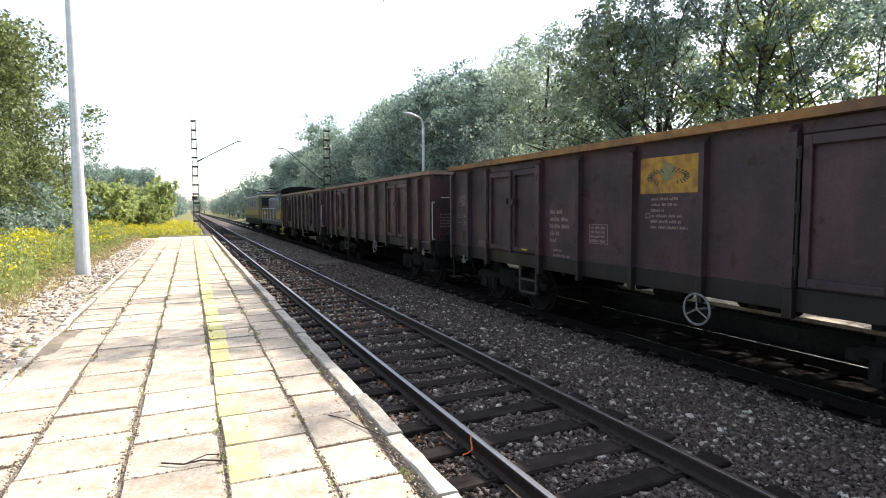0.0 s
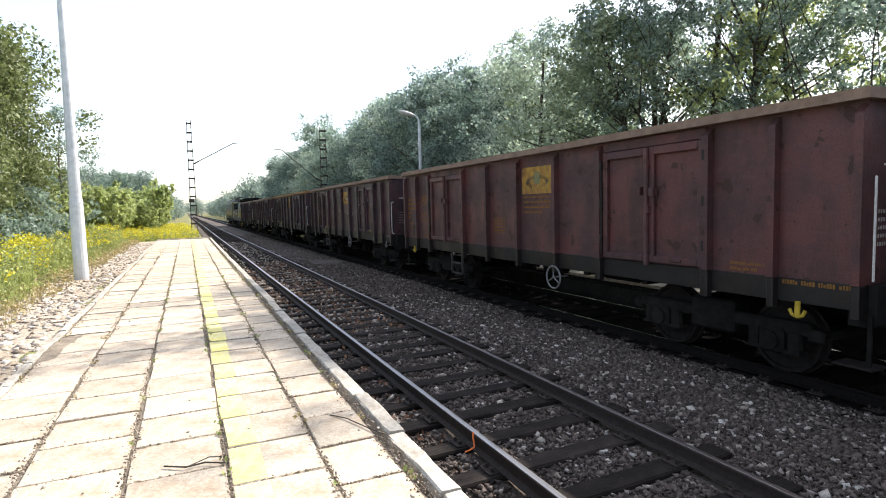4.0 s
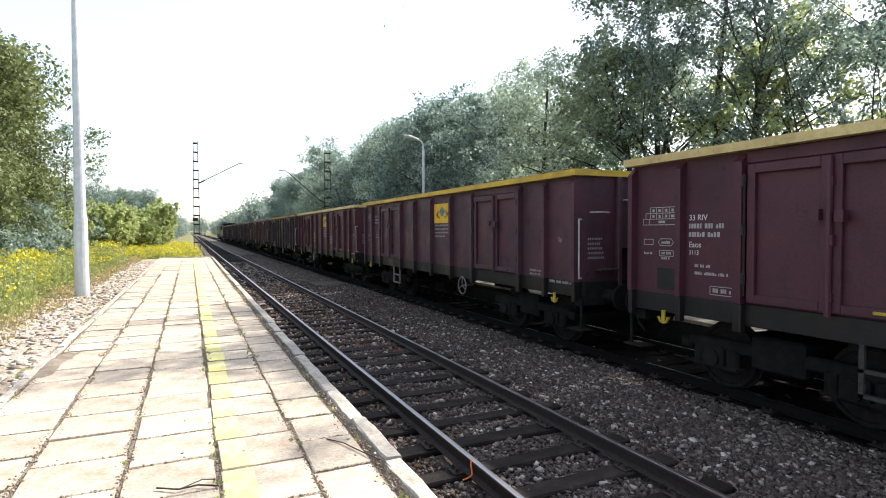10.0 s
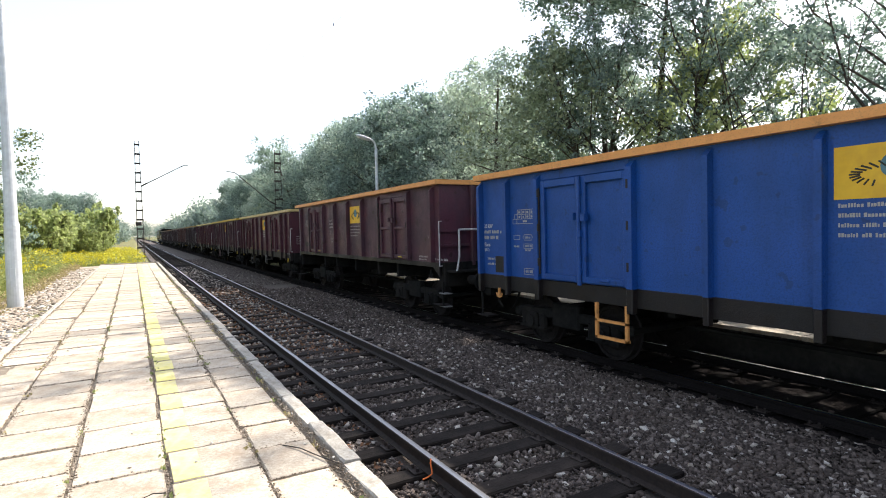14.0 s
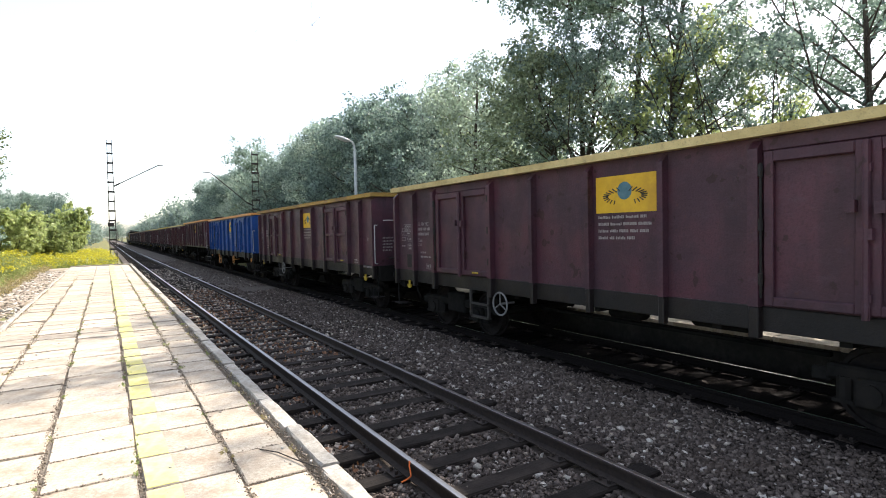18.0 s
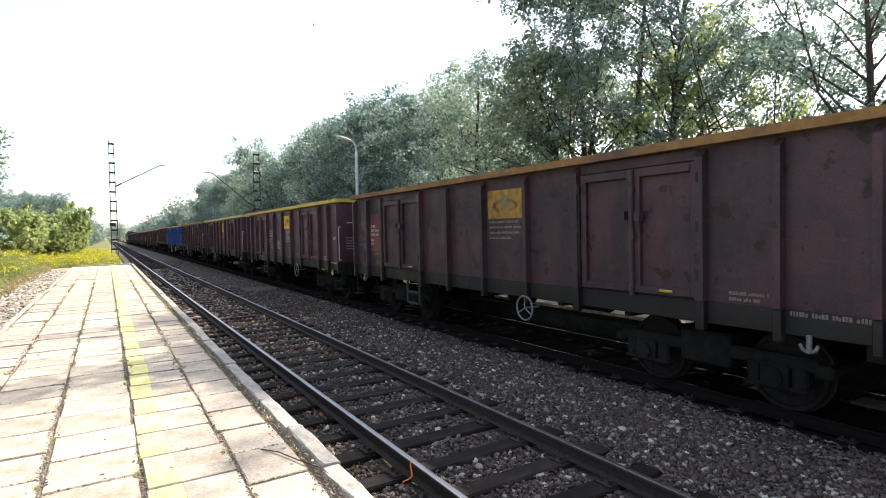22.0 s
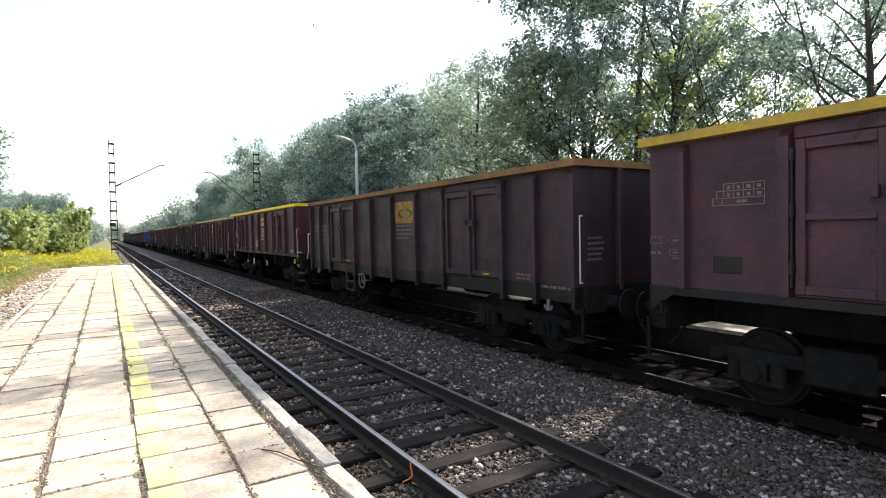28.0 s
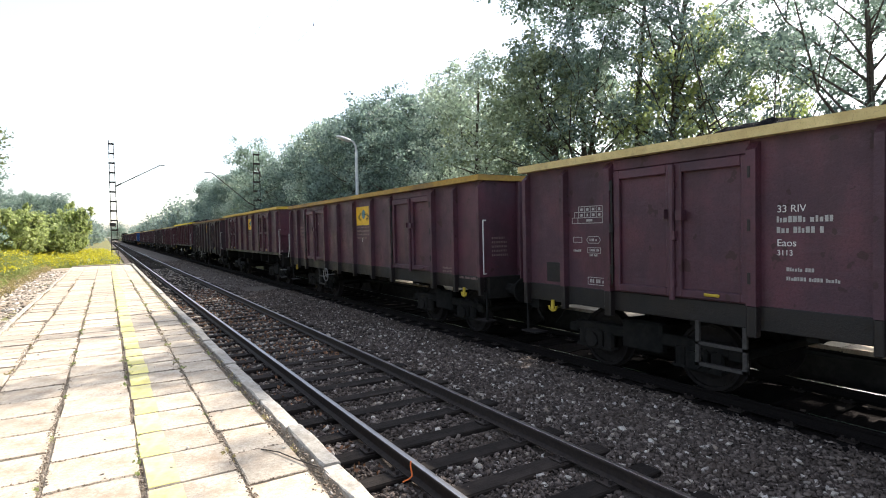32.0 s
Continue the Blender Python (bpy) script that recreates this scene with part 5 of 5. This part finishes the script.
def limbs(rng2, h, r0, spread, n_limbs, bare=0.25, rise=0.0):
    """A bent tapered trunk and its limbs; gives the mesh and the limb tips to hang leaves on."""
    bm = bmesh.new()
    pts, p = [], Vector((0, 0, -0.3))
    d = Vector((rng2.normal() * 0.05, rng2.normal() * 0.05, 1))
    steps = 7
    for k in range(steps + 1):
        pts.append(p.copy())
        p = p + d * (h * 0.85 / steps)
        d = (d + Vector((rng2.normal() * 0.09, rng2.normal() * 0.09, 0.1))).normalized()
    for k in range(steps):
        tube(bm, pts[k], pts[k + 1], r0 * (1 - 0.85 * k / steps), r0 * (1 - 0.85 * (k + 1) / steps), seg=8)
    tips = []
    for k in range(n_limbs):
        f = bare + (0.97 - bare) * (k + rng2.random()) / n_limbs
        i = min(int(f * steps), steps - 1)
        a = pts[i].lerp(pts[i + 1], f * steps - i)
        ang = k * 2.4 + rng2.normal() * 0.4
        ln = spread * math.sin(math.pi * (0.2 + 0.72 * (f - bare) / (0.97 - bare))) ** 0.7 * rng2.uniform(0.7, 1.15)
        mid = a + Vector((math.cos(ang) * ln * 0.5, math.sin(ang) * ln * 0.5, ln * (rng2.uniform(0.1, 0.4) + rise)))
        end = mid + Vector((math.cos(ang + 0.3) * ln * 0.5, math.sin(ang + 0.3) * ln * 0.5, ln * (rng2.uniform(0.0, 0.4) + rise)))
        r = r0 * 0.42 * (1.1 - f)
        tube(bm, a, mid, r, r * 0.6, seg=5)
        tube(bm, mid, end, r * 0.6, r * 0.2, seg=5)
        tips += [mid.lerp(end, 0.3), end]
        for q in range(3):
            e2 = mid.lerp(end, rng2.random()) + Vector((rng2.normal(), rng2.normal(), rng2.normal() * 0.7 + 0.2)) * ln * 0.3
            tube(bm, mid, e2, r * 0.3, r * 0.1, seg=4)
            tips.append(e2)
    tips.append(pts[-1])
    return bm, tips


def facing(rng2, centres, normals, size):
    """Leaves that lie across the given normals, each a little askew."""
    nn = normals + rng2.normal(size=centres.shape) * 0.55
    nn /= np.linalg.norm(nn, axis=1)[:, None]
    a = np.cross(nn, rng2.normal(size=centres.shape))
    a /= np.linalg.norm(a, axis=1)[:, None]
    b = np.cross(nn, a)
    s = (size * rng2.uniform(0.6, 1.4, len(centres)))[:, None]
    return np.stack([centres - a * s * 0.6, centres + b * s * 0.4, centres + a * s * 0.6, centres - b * s * 0.4], 1)


def crown(rng2, tips, n, lobe, size, core):
    """Foliage in lobes round the limb tips: sprays of leaves on each lobe's outside, a few large ones within."""
    t = np.array([tuple(v) for v in tips])
    rad = lobe * rng2.uniform(0.55, 1.3, len(t))
    sub = 7
    u = rng2.normal(size=(len(t), sub, 3)) + np.array((0, 0, 0.35))
    u /= np.linalg.norm(u, axis=2)[..., None]
    sprays = (t[:, None, :] + u * rad[:, None, None] * 0.72 * np.array((1, 1, 0.8))).reshape(-1, 3)
    srad = np.repeat(rad, sub) * rng2.uniform(0.3, 0.6, len(t) * sub)
    pick = rng2.choice(len(sprays), n, p=srad ** 2 / np.sum(srad ** 2))
    d = rng2.normal(size=(n, 3)) + np.array((0, 0, 0.3))
    d /= np.linalg.norm(d, axis=1)[:, None]
    c = sprays[pick] + d * (srad[pick] * (1 - np.abs(rng2.normal(size=n)) * 0.3))[:, None] * np.array((1, 1, 0.75))
    out = [facing(rng2, c, d, size)]
    if core:
        p2 = rng2.integers(0, len(t), core)
        c2 = t[p2] + rng2.normal(size=(core, 3)) * (rad[p2] * 0.3)[:, None]
        out.append(facing(rng2, c2, rng2.normal(size=(core, 3)), size * 1.5))
    q = np.concatenate(out)
    return q[q[:, :, 2].min(axis=1) > 0.15]


def make_tree(kind, seed):
    rg = np.random.default_rng(seed)
    spec = {
        "maple": dict(h=10.2, r=0.17, sp=2.9, nl=30, n=19000, cl=0.8, s=0.108, m="leaf_dark", bare=0.08, core=2600),
        "ash": dict(h=10.4, r=0.18, sp=3.0, nl=26, n=16000, cl=0.74, s=0.105, m="leaf_mid", bare=0.12, core=1700),
        "alder": dict(h=10.0, r=0.17, sp=2.8, nl=26, n=15000, cl=0.68, s=0.105, m="leaf_olive", bare=0.14, core=900),
        "willow": dict(h=10.2, r=0.14, sp=2.3, nl=30, n=14000, cl=0.56, s=0.092, m="leaf_grey", bare=0.12, core=250),
        "thicket_bush": dict(h=6.2, r=0.06, sp=2.0, nl=30, n=10000, cl=0.5, s=0.105, m="leaf_mid", bare=0.05, core=700),
        "oak": dict(h=9.9, r=0.17, sp=3.0, nl=36, n=44000, cl=0.9, s=0.092, m="leaf_sun", bare=0.03, core=9000),
        "tall": dict(h=15.4, r=0.19, sp=3.3, nl=40, n=15000, cl=0.55, s=0.09, m="leaf_mid", bare=0.36, rise=0.2, core=300),
        # added shadow caster: leaves only high up, mostly out of view
        "high": dict(h=16.4, r=0.17, sp=2.8, nl=36, n=17000, cl=0.75, s=0.11, m="leaf_mid", bare=0.78, rise=0.05, core=1800),
        "robinia": dict(h=10.6, r=0.17, sp=3.4, nl=26, n=9500, cl=0.46, s=0.09, m="leaf_dark", bare=0.4, rise=0.25, core=150),
        "fan": dict(h=9.2, r=0.15, sp=3.9, nl=24, n=17000, cl=0.62, s=0.092, m="leaf_mid", bare=0.08, rise=0.7, core=500),
        "bright": dict(h=8.6, r=0.14, sp=2.4, nl=24, n=10000, cl=0.55, s=0.1, m="leaf_yel", bare=0.15, core=300),
        "bush": dict(h=3.0, r=0.05, sp=1.5, nl=20, n=5500, cl=0.42, s=0.095, m="leaf_mid", bare=0.05, core=400),
        "bright_bush": dict(h=3.6, r=0.03, sp=1.3, nl=26, n=3000, cl=0.22, s=0.17, m="leaf_yel", bare=0.05, rise=0.5, core=100),
        "birch": dict(h=10.0, r=0.1, sp=2.2, nl=16, n=3400, cl=0.42, s=0.11, m="leaf_mid", bare=0.2, core=60),
    }[kind]
    bm, tips = limbs(rg, spec["h"], spec["r"], spec["sp"], spec["nl"], spec["bare"], spec.get("rise", 0.0))
    me = bpy.data.meshes.new("trunk")
    bm.to_mesh(me)
    bm.free()
    me.materials.append(M["bark"])
    cm = quads("crown", crown(rg, tips, spec["n"], spec["cl"], spec["s"], spec["core"]), M[spec["m"]])
    return me, cm


LABEL = {
    "maple": "dense dark green broad-leaved tree beside the line", "ash": "tall green tree with open airy crown",
    "alder": "olive-green tree with a loose sunlit crown", "willow": "silvery grey-green willow in full leaf", "oak": "dense dark green tree in full sun", "high": "tall tree added to shade the platform, dense crown mostly above view", "tall": "tall green tree with upswept limbs and open crown", "fan": "many-stemmed tall tree with upswept branches", "robinia": "tall dark tree with bare limbs showing through its crown",
    "bright": "yellow-green sunlit young tree", "thicket_bush": "tall green thicket behind the far platform", "bush": "dense green roadside shrub", "bright_bush": "sunlit yellow-green shrub among goldenrod", "birch": "thin birch with sparse drooping branches",
}
protos = {}


def plant(kind, x, y, scale=1.0, variant=0, stretch=1.0, turn=None):
    key = (kind, variant)
    if key not in protos:
        protos[key] = make_tree(kind, 31 * variant + sum(map(ord, kind)))
    trunk, cr = protos[key]
    is_bush = "bush" in kind
    t = thing("shrub" if is_bush else "tree", LABEL[kind], "shrub" if is_bush else "tree", "shrubs by the line" if is_bush else "trees along the line", at=(x, y, ground_z(x, y) - 0.02))
    t.rotation_euler = (0, 0, TW.uniform(0, 6.28) if turn is None else turn)
    t.scale = (scale, scale, scale * stretch)
    piece("trunk", trunk, None, t)
    piece("crown", cr, None, t)
    return t


# right-hand wood, from beside the camera to far up the line
y = 15.4
k = 0
ORDER = ["alder", "willow", "willow", "maple", "ash", "maple", "maple", "willow", "ash", "maple", "maple", "ash", "willow", "maple"]
while y < 90:
    kd = ORDER[k % len(ORDER)]
    plant(kd, 14.2 + TW.uniform(-0.8, 1.0), y, TW.uniform(0.92, 1.04) * (1.16 if y > 24 else 1.06), k % 2)
    if y > 20:
        plant("maple" if k % 3 else "ash", 18.0 + TW.uniform(-1, 1.5), y + TW.uniform(0.5, 2.5), TW.uniform(0.95, 1.15), (k + 1) % 2)
    if k % 2 == 0:
        plant("bush", 12.8 + TW.uniform(-0.3, 0.6), y + 1.2, TW.uniform(0.8, 1.15), k % 2)
    y += TW.uniform(2.9, 3.7)
    k += 1
# the open, taller trees close by; two high crowns added for platform shade
for tx, ty, kd, ts, st in ((15.5, 11.4, "tall", 1.0, 1.0), (15.8, 15.0, "high", 0.97, 1.0), (15.4, 12.9, "high", 0.95, 1.0), (13.9, 14.4, "robinia", 0.95, 1.0), (15.6, 9.2, "fan", 0.82, 1.0), (13.8, 5.5, "robinia", 0.92, 1.05), (17.5, 15.0, "ash", 1.0, 1.1), (15.8, 2.6, "robinia", 0.9, 1.0), (16.5, 10.4, "bright", 1.1, 1.1), (15.5, -0.8, "robinia", 0.85, 1.0), (14.8, -3.6, "ash", 0.95, 1.0), (15.5, -7.5, "ash", 0.95, 1.0)):
    plant(kd, tx, ty, ts, int(tx * 10) % 2, st)
for k in range(8):
    plant("maple", 17.6 + TW.uniform(-0.4, 0.6), -3.5 + 2.1 * k, TW.uniform(0.5, 0.58), k % 2)
for k in range(8):
    plant("thicket_bush", 16.6 + TW.uniform(-0.3, 0.3), -3.0 + 2.2 * k, TW.uniform(0.95, 1.05), (k + 1) % 2)
for k in range(9):
    plant("thicket_bush", 15.4 + TW.uniform(-0.3, 0.5), -4.5 + 2.4 * k, TW.uniform(0.8, 0.9), k % 2)
for ty in (-2.0, 1.5, 4.4, 6.2, 8.3, 10.6, 12.9):
    plant("bush", 14.2 + TW.uniform(-0.4, 0.9), ty, TW.uniform(0.75, 1.05), int(ty) % 2)
# left-hand trees
for x, y, kd, s in ((-8.0, 27.5, "oak", 1.1), (-8.6, 24.0, "oak", 1.18), (-8.2, 31.0, "oak", 0.92), (-5.9, 35.5, "birch", 0.92), (-10.5, 26.5, "oak", 1.2), (-11.5, 31, "ash", 1.1), (-11.5, 42, "oak", 0.7), (-14.5, 21, "oak", 1.2), (-13.5, 55, "oak", 0.65), (-10.0, 92, "maple", 0.85), (-13.5, 68, "maple", 0.85), (-11.0, 77, "maple", 0.85), (-9.2, 85, "ash", 0.88), (-7.6, 96, "maple", 0.88), (-6.8, 106, "maple", 0.85), (-6.2, 117, "ash", 0.85), (-6.0, 130, "maple", 0.85), (-6.2, 150, "maple", 0.85), (-6.4, 90, "maple", 0.9), (-8.0, 80, "ash", 0.6), (-5.2, 101, "maple", 0.75), (-4.6, 122, "maple", 0.75), (-5.5, 140, "ash", 0.75), (-11, 99, "ash", 0.8), (-16, 75, "maple", 0.75), (-14, 84, "maple", 0.8), (-12, 120, "maple", 0.8), (-10, 140, "maple", 0.75)):
    plant(kd, x, y, s, int(-x * 10) % 2)
for k in range(12):
    plant("bush", -6.0 - TW.uniform(0, 2.5), 22 + k + TW.uniform(-0.5, 0.5), TW.uniform(0.85, 1.3), k % 2)
for k in range(64):
    yy = TW.uniform(45, 76)
    plant("bright_bush", -1.6 - TW.uniform(0.2, 7.5) - 0.02 * (yy - 36) - (3.0 if yy < 42 else 1.2 if yy < 52 else 0), yy, TW.uniform(0.6, 0.95), k % 2, TW.uniform(0.85, 1.4))
for k in range(34):
    plant("bright_bush", -4.6 - TW.uniform(0, 5.0), TW.uniform(40, 53), TW.uniform(0.7, 1.0), k % 2, TW.uniform(0.9, 1.3))
for k in range(10):
    plant("bright_bush", -5.4 - TW.uniform(0, 3), TW.uniform(29, 36), TW.uniform(0.5, 0.8), k % 2)
# far woods on both sides and at the end of the line
far = []
for kk in range(210):
    side = TW.random()
    yy = 90 + 330 * TW.random() ** 1.5
    if side < 0.62:
        far.append((TW.uniform(13.5, 22), yy, TW.uniform(8.0, 10.5), TW.uniform(2.2, 3.2)))
    else:
        far.append((TW.uniform(-24, -9), yy + 45, TW.uniform(6, 8.5), TW.uniform(2.2, 3.0)))
for kk in range(46):
    yy = TW.uniform(150, 430)
    far.append((-2.8 - 12 * TW.random() ** 1.6, yy, TW.uniform(6.5, 9), TW.uniform(2.0, 2.8)))
for kk in range(70):
    far.append((TW.uniform(-70, 90), TW.uniform(430, 470), TW.uniform(9, 14), 4.5))
cs = []
for fx, fy, fh, fr in far:
    n = 420
    u = TW.normal(size=(n, 3))
    u /= np.linalg.norm(u, axis=1)[:, None]
    u *= (TW.random((n, 1)) ** 0.4) * (1 + 0.25 * TW.normal(size=(n, 1)))
    cs.append(np.array((fx, fy, fh * 0.55 - 0.3)) + u * np.array((fr, fr, fh * 0.46)))
fw = new("far_woods", quads("far_woods", leaves(TW, np.concatenate(cs), 0.62), M["leaf_far_haze"]))
tagged(fw, "distant green woods along the railway line", "woods", kind="stuff")
fb = bmesh.new()
for fx, fy, fh, fr in far:
    tube(fb, (fx, fy, -0.6), (fx, fy, fh * 0.7), 0.16, 0.06, seg=5)
tk = part("far_trunks", fb, M["bark"], fw)


def weed_field(name, n, xr, yr, hh, leaf_m, label, category, flower=0.0, size=0.07, per=12, keep=None):
    xs, ys = TW.uniform(*xr, n), TW.uniform(*yr, n)
    if keep is not None:
        m = keep(xs, ys)
        xs, ys = xs[m], ys[m]
    n = len(xs)
    zs = np.array([ground_z(x, y) for x, y in zip(xs, ys)])
    hs = TW.uniform(*hh, n)
    lean = TW.normal(size=(n, 2)) * 0.16
    f = TW.random((n, per))
    base = np.stack([xs, ys, zs], 1)
    c = base[:, None, :] + np.stack([lean[:, 0, None] * f * hs[:, None], lean[:, 1, None] * f * hs[:, None], f * hs[:, None]], -1) + TW.normal(size=(n, per, 3)) * 0.055
    lv = leaves(TW, c.reshape(-1, 3), size, -0.3)
    w = np.array((0.006, 0, 0))
    top = base + np.stack([lean[:, 0] * hs, lean[:, 1] * hs, hs], -1)
    st = np.stack([base - w, base + w, top + w * 0.4, top - w * 0.4], 1)
    ob = new(name, quads(name, np.concatenate([lv, st]), M[leaf_m]))
    tagged(ob, label, category, kind="stuff")
    if flower:
        has = TW.random(n) < flower * (0.25 + 1.5 * (np.sin(xs * 1.7 + 1.0) * np.sin(ys * 0.8) > 0))
        tp = top[has]
        q = 26
        fc = tp[:, None, :] + TW.normal(size=(len(tp), q, 3)) * np.array((0.11, 0.11, 0.08)) - np.array((0, 0, 0.05))
        fl = new(name + "_flowers", quads(name + "_flowers", leaves(TW, fc.reshape(-1, 3), 0.07, 0), M["gold"]))
        tagged(fl, "bright yellow goldenrod flower heads", "flowers", kind="stuff")
    return ob


weed_field("goldenrod", 6200, (-9.5, -3.3), (13, 40), (0.55, 1.25), "weed", "dense goldenrod stems with green leaves", "weeds", 0.11, keep=lambda x, y: x < -3.2 - 0.02 * (y - 13) + 0.5 * np.sin(y * 0.6))
weed_field("far_goldenrod", 4200, (-9, 0.6), (41.8, 74), (0.4, 1.0), "weed", "goldenrod growing past the platform end", "weeds", 0.85, 0.09, keep=lambda x, y: x < 0.7 - 0.03 * (y - 42))
weed_field("dry_grass", 1300, (-4.8, -2.8), (9, 41), (0.08, 0.3), "dry", "dry straw-coloured grass along the gravel verge", "grass", 0, 0.06, 8)
weed_field("green_grass", 1800, (-6, -3.3), (9, 41), (0.1, 0.4), "weed", "short green grass at the verge", "grass", 0, 0.06, 8)
weed_field("track_weeds", 60, (1.6, 2.2), (3, 30), (0.06, 0.2), "weed", "small weeds growing in the ballast", "weeds", 0, 0.035, 7)
gv = np.stack([TW.uniform(-4.3, -1.9, 14000), 4 + 34 * TW.random(14000) ** 1.25, np.zeros(14000)], 1)
gv[:, 2] = 0.35
gravel = new("verge_gravel", stone_mesh("verge_gravel", gv, 0.018 + 0.13 * TW.random(len(gv)) ** 3.2, M["rubble"], 0.55))
tagged(gravel, "pale rubble and gravel strip beside the platform", "gravel", kind="stuff")
verge = new("verge", strip_sheet("verge", [-4.9, -4.2, -3.4, -2.6, -1.87], list(np.arange(-6, 41.3, 1.0)), lambda x, y: 0.352 + (0.02 * noise.noise(Vector((x * 2, y * 1.3, 0))) if x > -4.5 else -0.06), M["soil"]))
tagged(verge, "sandy rubble strip beside the platform", "verge", kind="structure")

def joint_tufts(name, n, xs, yr, hh, leaf_m, label, spread=0.02):
    """Small tufts of blades in the joints of the paving."""
    x = TW.choice(xs, n) + TW.normal(size=n) * spread
    y = TW.uniform(*yr, n)
    per = 9
    base = np.stack([x, y, np.full(n, PLAT - 0.01)], 1)
    f = TW.random((n, per))
    c = base[:, None, :] + TW.normal(size=(n, per, 3)) * np.array((0.018, 0.035, 0.0)) + np.stack([f * 0, f * 0, f * TW.uniform(*hh, n)[:, None]], -1)
    ob = new(name, quads(name, leaves(TW, c.reshape(-1, 3), 0.03, -0.6), M[leaf_m]))
    return tagged(ob, label, "weeds", kind="stuff")


joint_tufts("joint_weeds", 110, [0.157, 0.157, 0.787, -0.475, 1.25], (2.4, 26), (0.015, 0.05), "weed", "tiny green weeds rooted in the paving joints")
joint_tufts("dry_joint_grass", 120, [0.787, -1.137, 1.26, 1.29, -1.75], (2.4, 30), (0.01, 0.04), "dry", "dry grass wisps in the paving joints", 0.03)
M["litter"] = foliage("fallen_leaf", (0.16, 0.07, 0.035), (0.36, 0.19, 0.1), 0.2)
lc = np.concatenate([scatter(1300, 2.5, 3.85, 10, 26, False), scatter(700, 1.5, 2.3, 4, 24, False)])
lt = new("fallen_leaves", quads("fallen_leaves", leaves(TW, lc + np.array((0, 0, 0.05)), 0.055, 0), M["litter"]))
tagged(lt, "reddish-brown fallen leaves lying between the rails", "fallen leaves", kind="stuff")
pc = np.stack([TW.uniform(-1.74, 1.3, 260), TW.uniform(2.4, 20, 260), np.full(260, PLAT + 0.006)], 1)
pc[:150, 0] = TW.normal(1.27, 0.05, 150)
crumbs = new("grit", stone_mesh("grit", pc, TW.uniform(0.008, 0.03, 260), M["pale_stone"]))
tagged(crumbs, "grit and small stones lying on the paving", "grit", kind="stuff")
M["crumb"] = broken_stone("joint_crumbs", [(0.0, (0.12, 0.09, 0.062)), (0.6, (0.25, 0.2, 0.15)), (1.0, (0.42, 0.36, 0.28))])
run = []
for jx, n, w in ((-1.137, 4200, 0.03), (-0.475, 3800, 0.024), (0.157, 3400, 0.018), (0.787, 4200, 0.024), (1.27, 5200, 0.035), (-1.76, 5200, 0.06)):
    jy = 2.3 + 24 * TW.random(n) ** 1.5
    run.append(np.stack([jx + TW.normal(size=n) * w * (0.6 + 0.7 * np.sin(jy * 3.1 + jx * 9) ** 2), jy, np.full(n, PLAT)], 1))
for x0, x1, off in COLS:
    for k in range(46):
        n = int(TW.integers(20, 130))
        jy = -5.68 + off + SLAB * k - 0.006
        if 2.3 < jy < 22:
            run.append(np.stack([TW.uniform(x0, x1, n), jy + TW.normal(size=n) * 0.009, np.full(n, PLAT)], 1))
run = np.concatenate(run)
soil_run = new("joint_crumbs", stone_mesh("joint_crumbs", run, 0.005 + 0.013 * TW.random(len(run)) ** 2, M["crumb"]))
tagged(soil_run, "crumbs of brown soil spilling out of the paving joints", "soil", kind="stuff")
dirt_me = strip_sheet("dirt_patch", list(np.linspace(-1.77, -1.5, 10)), list(np.linspace(7.9, 9.7, 28)), lambda x, y: PLAT - 0.004 + 0.03 * (1 - ((x + 1.74) / 0.2) ** 2) * (1 - ((y - 8.8) / 0.8) ** 2) + 0.014 * noise.noise(Vector((x * 8, y * 5, 1))), M["joint"])
tagged(new("dirt_patch", dirt_me), "brown soil drifted over the slabs by the kerb", "dirt", kind="structure")

# twig on the slabs
tw = thing("twig", "thin dry forked twig lying on the slabs", "twig", at=(0, 0, PLAT + 0.012))
part("stem", rod([(-0.24, 4.22, 0), (-0.1, 4.12, 0.006), (0.02, 4.14, 0.004), (0.15, 4.05, 0.01)], 0.0065), M["twig"], tw)
part("side_shoot", rod([(-0.1, 4.12, 0.004), (0.05, 4.2, 0.012), (0.13, 4.16, 0.014)], 0.004), M["twig"], tw)
tw2 = thing("twig", "thin dry twig lying by the kerb", "twig", at=(0, 0, PLAT + 0.01))
part("stem", rod([(1.02, 4.62, 0), (1.12, 4.45, 0.01), (1.2, 4.22, 0.01), (1.28, 3.98, 0.02)], 0.005), M["twig"], tw2)


def motions():
    """The train draws away up the line, slowing a little."""
    for ob, back in train:
        rows = []
        for k in range(17):
            t = 2.0 * k
            rows.append((t, pose(TRACK2, -1.134 + 7.964 * t - 0.00295 * t * t - back, Z2)))
        walk(ob, rows)


motions()
